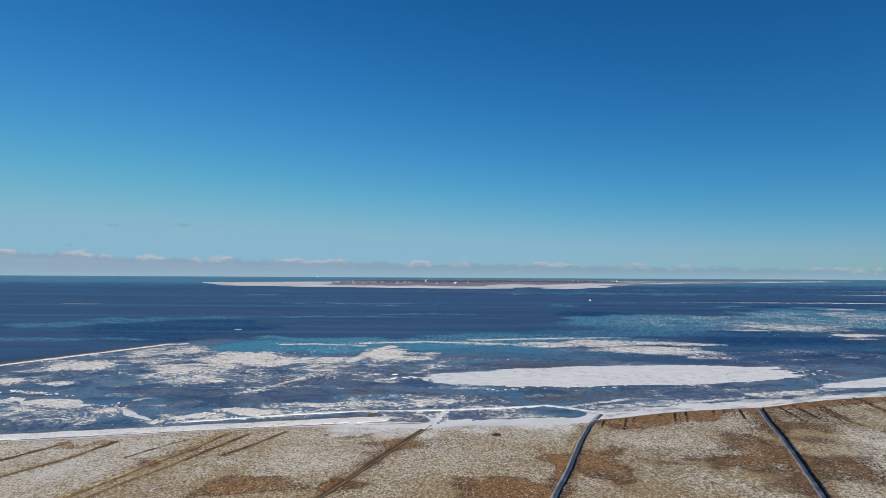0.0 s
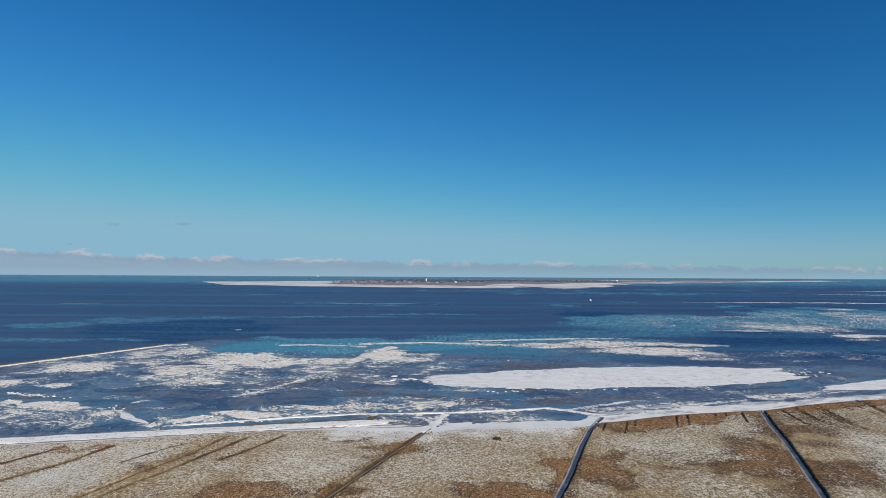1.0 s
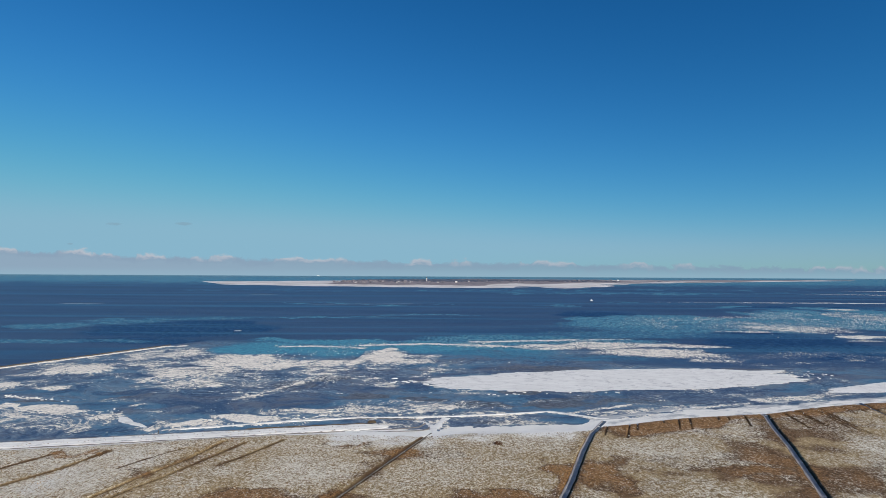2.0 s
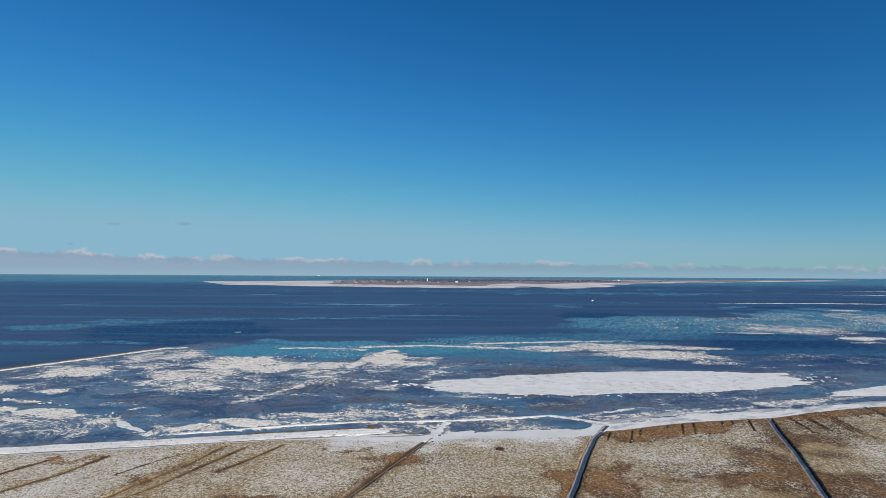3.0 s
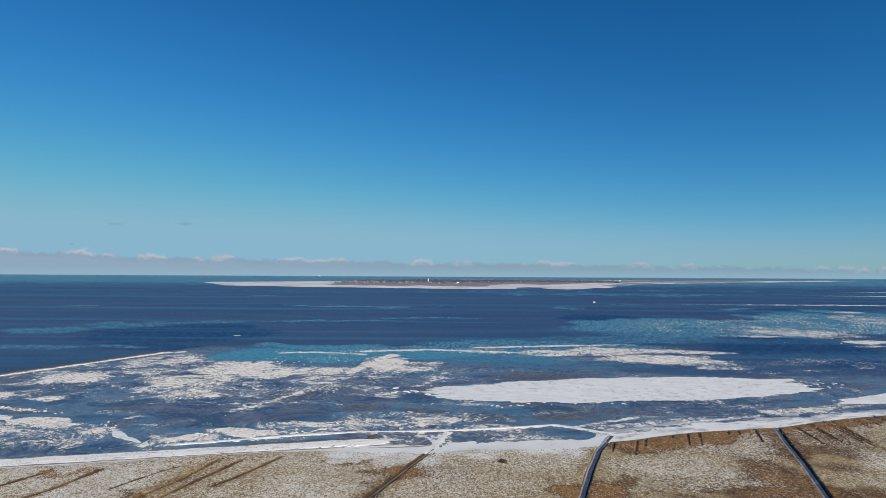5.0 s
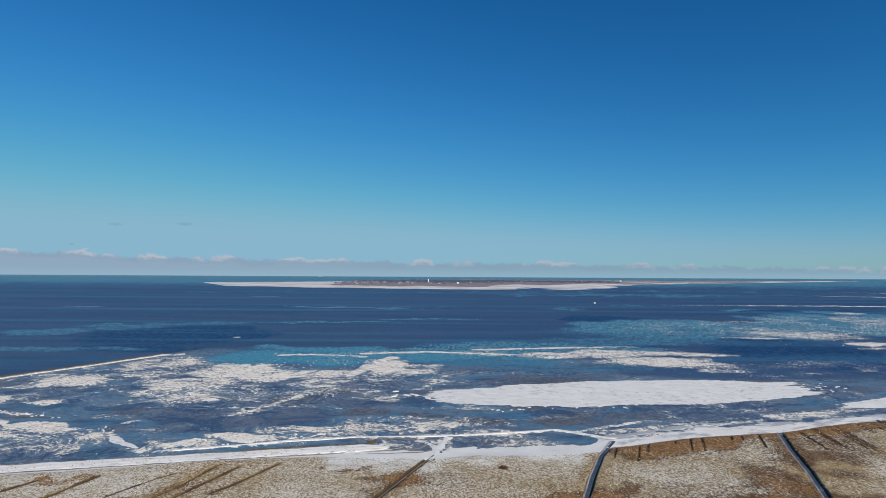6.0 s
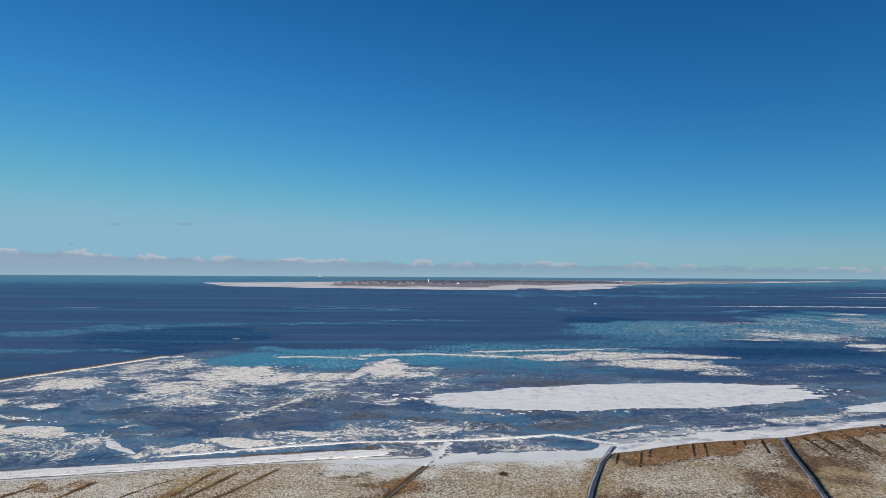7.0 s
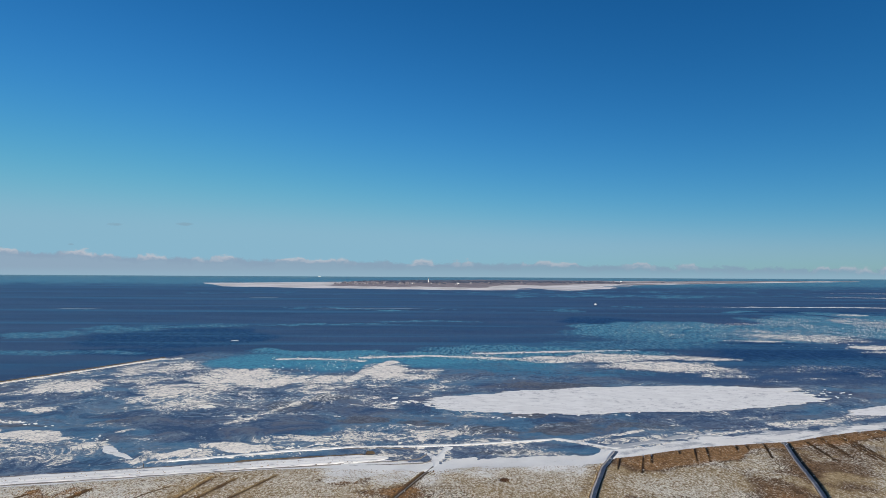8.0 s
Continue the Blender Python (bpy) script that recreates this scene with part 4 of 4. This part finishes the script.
def brush_fence(name, a, b, height, thick, spacing, label, category, seed):
    """Two rows of posts with brushwood bundles packed between them."""
    rng = random.Random(seed)
    a, b = Vector((*a, 0)), Vector((*b, 0))
    length = (b - a).length
    root = new(name)
    root.matrix_world = Matrix.Translation(a) @ pose(0, 0, 0, 0, 0, math.degrees(math.atan2(b.y - a.y, b.x - a.x)))
    tagged(root, label, category)
    me = post_mesh(0.16, height * 1.35)
    count = int(length / spacing)
    for k in range(count + 1):
        for side in (-1, 1):
            p = new("post", me)
            p.parent = root
            p.matrix_basis = pose(k * spacing + rng.uniform(-0.3, 0.3), side * thick * 0.55, -0.3, rng.uniform(-4, 4), rng.uniform(-4, 4), 0)
    for s in np.arange(0, length, 8.0):
        bm = bmesh.new()
        e = min(s + 8.0, length)
        for _ in range(26):
            u, v, w = rng.uniform(s, e), rng.uniform(-0.4, 0.4) * thick, rng.uniform(0.0, 0.85) * height
            box(bm, -rng.uniform(1.2, 2.2), -0.14, -0.14, rng.uniform(1.2, 2.2), 0.14, 0.14, pose(u, v, w, rng.uniform(0, 90), rng.uniform(-8, 8), rng.uniform(-9, 9)))
        part("brushwood_bundle", bm, BRUSH, root)
    return root


brush_fence("groyne", (-331, 728), (-470, 478), 0.8, 0.9, 3.0, "long dark brushwood groyne with snow banked against it", "groyne", 2)
brush_fence("brushwood_fence", (-118, 359), (-49, 372.5), 0.7, 0.8, 2.5, "low brown brushwood fence along the snowy causeway", "fence", 4)
strip("snow_drift", [(-327, 719), (-370, 641), (-413, 565), (-464, 473)], 3.0, 0.6, PACKED, "cream snow drift banked along the groyne", "snow bank", 0.0, 1.5, 5)


def brush_pile(x, y, z):
    rng = random.Random(8)
    root = new("brushwood_pile")
    root.location = (x, y, z)
    tagged(root, "brown pile of brushwood at the causeway's end", "brush pile")
    for layer in range(3):
        bm = bmesh.new()
        for _ in range(30):
            box(bm, -2.4 + 0.4 * layer, -0.1, -0.1, 2.4 - 0.4 * layer, 0.1, 0.1, pose(rng.uniform(-0.4, 0.4), rng.uniform(-1.3, 1.3) * (1 - 0.2 * layer), 0.15 + 0.45 * layer + rng.uniform(0, 0.4), rng.uniform(0, 90), rng.uniform(-6, 6), rng.uniform(-14, 14)))
        part("bundle", bm, BRUSH, root)


brush_pile(-45, 370.5, 1.2)
marker = tagged(new("marker_post", post_mesh(0.2, 2.6)), "dark wooden marker post at the causeway's edge", "post")
marker.location = (-165, 346, 0.3)


# ---- the island ----
def island_fields(x, y):
    near = np.interp(x, [-1450, -1316, -1180, -1036, -579, 178, 500, 760, 1000, 1400, 2760, 2950], [3340, 3270, 3050, 2820, 2680, 2540, 2560, 2760, 3250, 3480, 4150, 4300])
    far = np.interp(x, [-1450, -1316, -1036, -400, 178, 1000, 1400, 2760, 2950], [3330, 3310, 3400, 3700, 4000, 4050, 4000, 4320, 4320])
    near = near + 60 * (fbm(x, y * 0, 120, 3, 31) - 0.5)
    inside = np.minimum(y - near, far - y)
    shift = 170 * smooth(850, 1100, x)
    low = 300 * smooth(120, 320, x) * (1 - smooth(750, 950, x))
    dunes = smooth(130 - 0.6 * shift + low, 300 - shift + low, y - near + (160 - 0.6 * shift) * (fbm(x, y, 200, 3, 33) - 0.5)) * smooth(-640, -460, x) * (1 - smooth(2500, 2700, x)) * smooth(0, 60, inside) * (1 - 0.6 * smooth(0.45, 0.6, fbm(x * 0.4, y, 120, 3, 35)) * smooth(900, 1100, x))
    dunes = dunes * (1 - 0.35 * smooth(300, 700, x))
    z = -1.5 + 3.0 * smooth(-40, 70, inside) + dunes * (1 + 7 * fbm(x, y, 110, 4, 12))
    flats = smooth(200, 420, x) * (1 - smooth(900, 1150, x)) * (1 - smooth(150, 330, y - near))
    z = z - flats * 3.2 * smooth(0.42, 0.56, fbm(x * 0.35, y, 60, 4, 55))
    tail = 0.5 * smooth(800, 1050, x) * smooth(0, 30, inside) * smooth(0.36, 0.5, fbm(x * 0.3, y, 90, 3, 57))
    return z, np.maximum(dunes, tail)


def build_island():
    x, y = np.meshgrid(np.linspace(-1450, 2950, 520), np.linspace(2480, 4400, 190))
    z, dunes = island_fields(x, y)
    ob = sheet("island", x, y, z, ISLAND, {"dune": dunes})
    return tagged(ob, "low sandy island with snow and brown dunes", "island", kind="structure")


def island_z(x, y):
    return float(island_fields(np.array([float(x)]), np.array([float(y)]))[0][0])


build_island()


def lighthouse(x, y, height):
    root = new("lighthouse")
    root.location = (x, y, island_z(x, y) - 0.5)
    tagged(root, "tall white lighthouse with a dark lantern on the island", "lighthouse")

    def cyl(name, r1, r2, z0, z1, mat, segments=20):
        bm = bmesh.new()
        bmesh.ops.create_cone(bm, cap_ends=True, segments=segments, radius1=r1, radius2=r2, depth=z1 - z0, matrix=Matrix.Translation((0, 0, (z0 + z1) / 2)))
        return part(name, bm, mat, root)

    cyl("base", 4.4, 4.0, 0, 3.5, HAZY_BRICK, 8)
    cyl("tower", 3.3, 2.6, 3.5, height, WHITE)
    cyl("gallery", 3.6, 3.6, height, height + 0.8, GLASS)
    cyl("lantern", 2.6, 2.6, height + 0.8, height + 4, GLASS, 10)
    cyl("cap", 3.2, 0.3, height + 4, height + 6.5, HAZY_ROOF, 10)


lighthouse(-97, 3330, 19)


def house(w, d, h, roof, wall):
    root = new("house")
    bm = bmesh.new()
    box(bm, -w / 2, -d / 2, 0, w / 2, d / 2, h)
    walls = part("wall", bm, wall, root)
    bm = bmesh.new()
    v = [bm.verts.new(p) for p in ((-w / 2 - 0.5, -d / 2 - 0.5, h), (w / 2 + 0.5, -d / 2 - 0.5, h), (w / 2 + 0.5, d / 2 + 0.5, h), (-w / 2 - 0.5, d / 2 + 0.5, h), (-w / 2 - 0.5, 0, h + d * 0.55), (w / 2 + 0.5, 0, h + d * 0.55))]
    for f in ((0, 1, 5, 4), (2, 3, 4, 5), (1, 2, 5), (3, 0, 4), (3, 2, 1, 0)):
        bm.faces.new([v[k] for k in f])
    part("roof", bm, roof, root)
    for k in range(3):
        bm = bmesh.new()
        box(bm, -w / 3 + k * w / 3 - 0.8, -d / 2 - 0.06, h * 0.35, -w / 3 + k * w / 3 + 0.8, -d / 2 + 0.05, h * 0.8)
        part("window", bm, GLASS, walls)
    return root


def build_village():
    rng = random.Random(21)
    kinds = [house(11, 7, 3.2, HAZY_ROOF, HAZY_BRICK), house(9, 7, 3, HAZY_ROOF, WHITE), house(15, 8, 5.5, HAZY_ROOF, HAZY_BRICK), house(13, 7, 2.8, WHITE, WHITE)]
    words = ["red-brick island house with a red tiled roof", "white rendered island house with a red roof", "large red-brick island building with a tiled roof", "long white building with a snowy roof on the island"]
    spots = [(rng.gauss(-440, 70), rng.gauss(3120, 60), rng.choice((0, 0, 1, 2))) for _ in range(26)]
    spots += [(rng.gauss(-260, 110), rng.gauss(3150, 60), rng.choice((0, 1, 2))) for _ in range(14)]
    spots += [(60, 3150, 3), (52, 3110, 1), (420, 3420, 1), (760, 3560, 2), (785, 3560, 2), (815, 3570, 0), (1010, 3700, 0), (1050, 3690, 3), (1500, 3820, 1), (-180, 3200, 1), (130, 3260, 1), (230, 3300, 0)]
    for k, (x, y, kind) in enumerate(spots):
        m = pose(x, y, island_z(x, y) - 0.6, 0, 0, rng.uniform(-35, 35))
        ob = copy_thing(kinds[kind], m)
        tagged(ob, words[kind], "house", "island village houses")
    for ob in kinds:
        for o in (*ob.children_recursive, ob):
            bpy.data.objects.remove(o)


build_village()


def forest():
    """Wind-shaped pines: clumps of small crowns on the dunes."""
    rng = np.random.default_rng(9)
    verts, faces = [], []
    spots = [(rng.normal(-60, 190), rng.normal(3520, 110)) for _ in range(1100)] + [(rng.normal(420, 260), rng.normal(3640, 60)) for _ in range(420)] + [(rng.uniform(-520, 1000), rng.uniform(3400, 3720)) for _ in range(520)]
    for x, y in spots:
        z, r, h = island_z(x, y), rng.uniform(5, 12), rng.uniform(1.5, 3.6)
        k0 = len(verts)
        for ring, (f, zz) in enumerate(((0.5, 0.0), (1.0, 0.35), (0.7, 0.75))):
            for k in range(6):
                a = k * 1.047 + ring * 0.5
                q = r * f * rng.uniform(0.7, 1.3)
                verts.append((x + q * math.cos(a), y + q * math.sin(a), z - 0.5 + h * zz * rng.uniform(0.85, 1.15)))
        verts.append((x + rng.normal(0, 1), y + rng.normal(0, 1), z + h))
        for ring in range(2):
            for k in range(6):
                p = k0 + ring * 6
                faces.append((p + k, p + (k + 1) % 6, p + 6 + (k + 1) % 6, p + 6 + k))
        faces += [(k0 + 12 + k, k0 + 12 + (k + 1) % 6, k0 + 18) for k in range(6)]
    tagged(mesh_object("pine_wood", verts, faces, HAZY_PINES), "dark wind-shaped pine wood on the island dunes", "wood", kind="stuff")


forest()


# ---- boats ----
def boat(name, x, y, length, height, hull_mat, label, heading):
    root = new(name)
    root.matrix_world = pose(x, y, 0, 0, 0, heading)
    tagged(root, label, "boat")
    bm = bmesh.new()
    stations = [(-0.5, 0.13), (-0.3, 0.16), (0.1, 0.16), (0.35, 0.1), (0.5, 0.005)]
    rings = []
    for s, w in stations:
        sheer = height * (0.4 + 0.25 * max(0, s))
        rings.append([bm.verts.new((s * length, q * w * length * f, z)) for q, f, z in ((-1, 1, sheer), (-1, 0.7, -0.3), (1, 0.7, -0.3), (1, 1, sheer))])
    for p, q in zip(rings[:-1], rings[1:]):
        for k in range(4):
            bm.faces.new((p[k], p[(k + 1) % 4], q[(k + 1) % 4], q[k]))
    bm.faces.new(rings[0]), bm.faces.new(rings[-1])
    part("hull", bm, hull_mat, root)
    bm = bmesh.new()
    box(bm, -0.36 * length, -0.1 * length, 0.38 * height, 0.12 * length, 0.1 * length, 0.8 * height)
    part("cabin", bm, WHITE, root)
    bm = bmesh.new()
    box(bm, -0.2 * length, -0.08 * length, 0.8 * height, 0.05 * length, 0.08 * length, height)
    part("bridge", bm, WHITE, root)
    bm = bmesh.new()
    bmesh.ops.create_cone(bm, cap_ends=True, segments=6, radius1=0.012 * length, radius2=0.006 * length, depth=0.5 * height, matrix=Matrix.Translation((-0.1 * length, 0, 1.2 * height)))
    part("mast", bm, WHITE, root)


boat("boat", 411, 1700, 7, 3.6, WHITE, "small white boat among thin ice", 12)
boat("ship", -1014, 4900, 22, 5, WHITE, "distant white ferry on the horizon", 8)


# ---- clouds far away ----
def cloud_bank():
    """A plain backdrop of haze and low cloud beyond the sea's edge."""
    n = Nodes("cloud_bank")
    sep = n.t.nodes.new("ShaderNodeSeparateXYZ")
    n.put(sep.inputs[0], n.coord)
    x, z = sep.outputs["X"], sep.outputs["Z"]
    lump = n.noise(0.011, 7, 0.6, (0.7, 1, 1.5), 0.4)
    wide = n.noise(0.0045, 4, 0.5, (1, 1, 0.2))
    top = n.math("ADD", n.math("ADD", n.math("MULTIPLY", x, -0.0115), 112.0), n.math("MULTIPLY", n.step(x, -2000.0, -3600.0), 36.0))
    top = n.math("ADD", top, n.math("MULTIPLY", n.math("SUBTRACT", lump, 0.5), 110.0))
    heap = n.step(wide, 0.48, 0.62)
    top = n.math("ADD", top, n.math("MULTIPLY", heap, 26.0))
    depth = n.math("SUBTRACT", top, z)
    cover = n.math("MULTIPLY", n.step(depth, -14.0, 16.0), 0.94)
    puff = n.math("MULTIPLY", n.math("SUBTRACT", 1.0, n.step(depth, 4.0, 42.0)), heap)
    body = n.mix(n.step(x, -3000.0, 2500.0), (0.29, 0.4, 0.52), (0.23, 0.39, 0.5))
    body = n.mix(n.math("MULTIPLY", n.step(depth, 70.0, 20.0), 0.5), body, (0.25, 0.345, 0.47))
    body = n.mix(n.math("MULTIPLY", n.step(z, 80.0, 0.0), 0.6), body, (0.31, 0.48, 0.6))
    colour = n.mix(n.math("MULTIPLY", puff, n.math("SUBTRACT", 0.95, n.math("MULTIPLY", n.step(x, -1500.0, 2500.0), 0.35))), body, (0.53, 0.55, 0.61))
    wisp = None
    for cx, cz, rx, rz in ((-2700, 415, 75, 14), (-2135, 420, 70, 14), (-3060, 250, 30, 10)):
        u = n.math("DIVIDE", n.math("SUBTRACT", x, float(cx)), float(rx))
        v = n.math("DIVIDE", n.math("SUBTRACT", z, float(cz)), float(rz))
        d = n.math("ADD", n.math("MULTIPLY", u, u), n.math("MULTIPLY", v, v))
        d = n.math("ADD", d, n.math("MULTIPLY", n.math("SUBTRACT", lump, 0.5), 3.0))
        w = n.math("MULTIPLY", n.step(d, 1.3, 0.0), 0.55)
        wisp = w if wisp is None else n.math("MAXIMUM", wisp, w)
    colour = n.mix(n.step(z, 215.0, 235.0), colour, (0.23, 0.36, 0.46))
    cover = n.math("MAXIMUM", cover, wisp)
    glow, clear, blend = n.t.nodes.new("ShaderNodeEmission"), n.t.nodes.new("ShaderNodeBsdfTransparent"), n.t.nodes.new("ShaderNodeMixShader")
    n.put(glow.inputs["Color"], colour)
    n.put(blend.inputs[0], cover), n.put(blend.inputs[1], clear.outputs[0]), n.put(blend.inputs[2], glow.outputs[0])
    n.put(n.t.nodes["Material Output"].inputs["Surface"], blend.outputs[0])
    ob = mesh_object("backdrop", [(-5200, 4965, -2), (5200, 4965, -2), (5200, 4965, 520), (-5200, 4965, 520)], [(0, 1, 2, 3)], n.mat)
    return tagged(ob, "pale bank of low cloud along the horizon", "clouds", kind="structure")


cloud_bank()


def causeway_tufts():
    """Dry grass showing through the trodden snow."""
    rng = np.random.default_rng(14)
    n = 140
    f = rng.uniform(0, 1, n)
    x = -260 + 210 * f
    y = 317 + (364 - 317) * f + rng.normal(-1.0, 3.0, n)
    verts, faces = [], []
    for px, py in zip(x, y):
        k0, r, h = len(verts), rng.uniform(0.12, 0.35), rng.uniform(0.1, 0.3)
        for k in range(4):
            verts.append((px + 1.4 * r * math.cos(k * 1.57 + 0.4), py + r * math.sin(k * 1.57 + 0.4), 0.95))
        verts.append((px, py, 1.05 + h))
        faces += [(k0 + k, k0 + (k + 1) % 4, k0 + 4) for k in range(4)]
    tagged(mesh_object("dry_tufts", verts, faces, TUSSOCK), "brown dry tufts showing through the causeway snow", "grass", kind="stuff")


causeway_tufts()
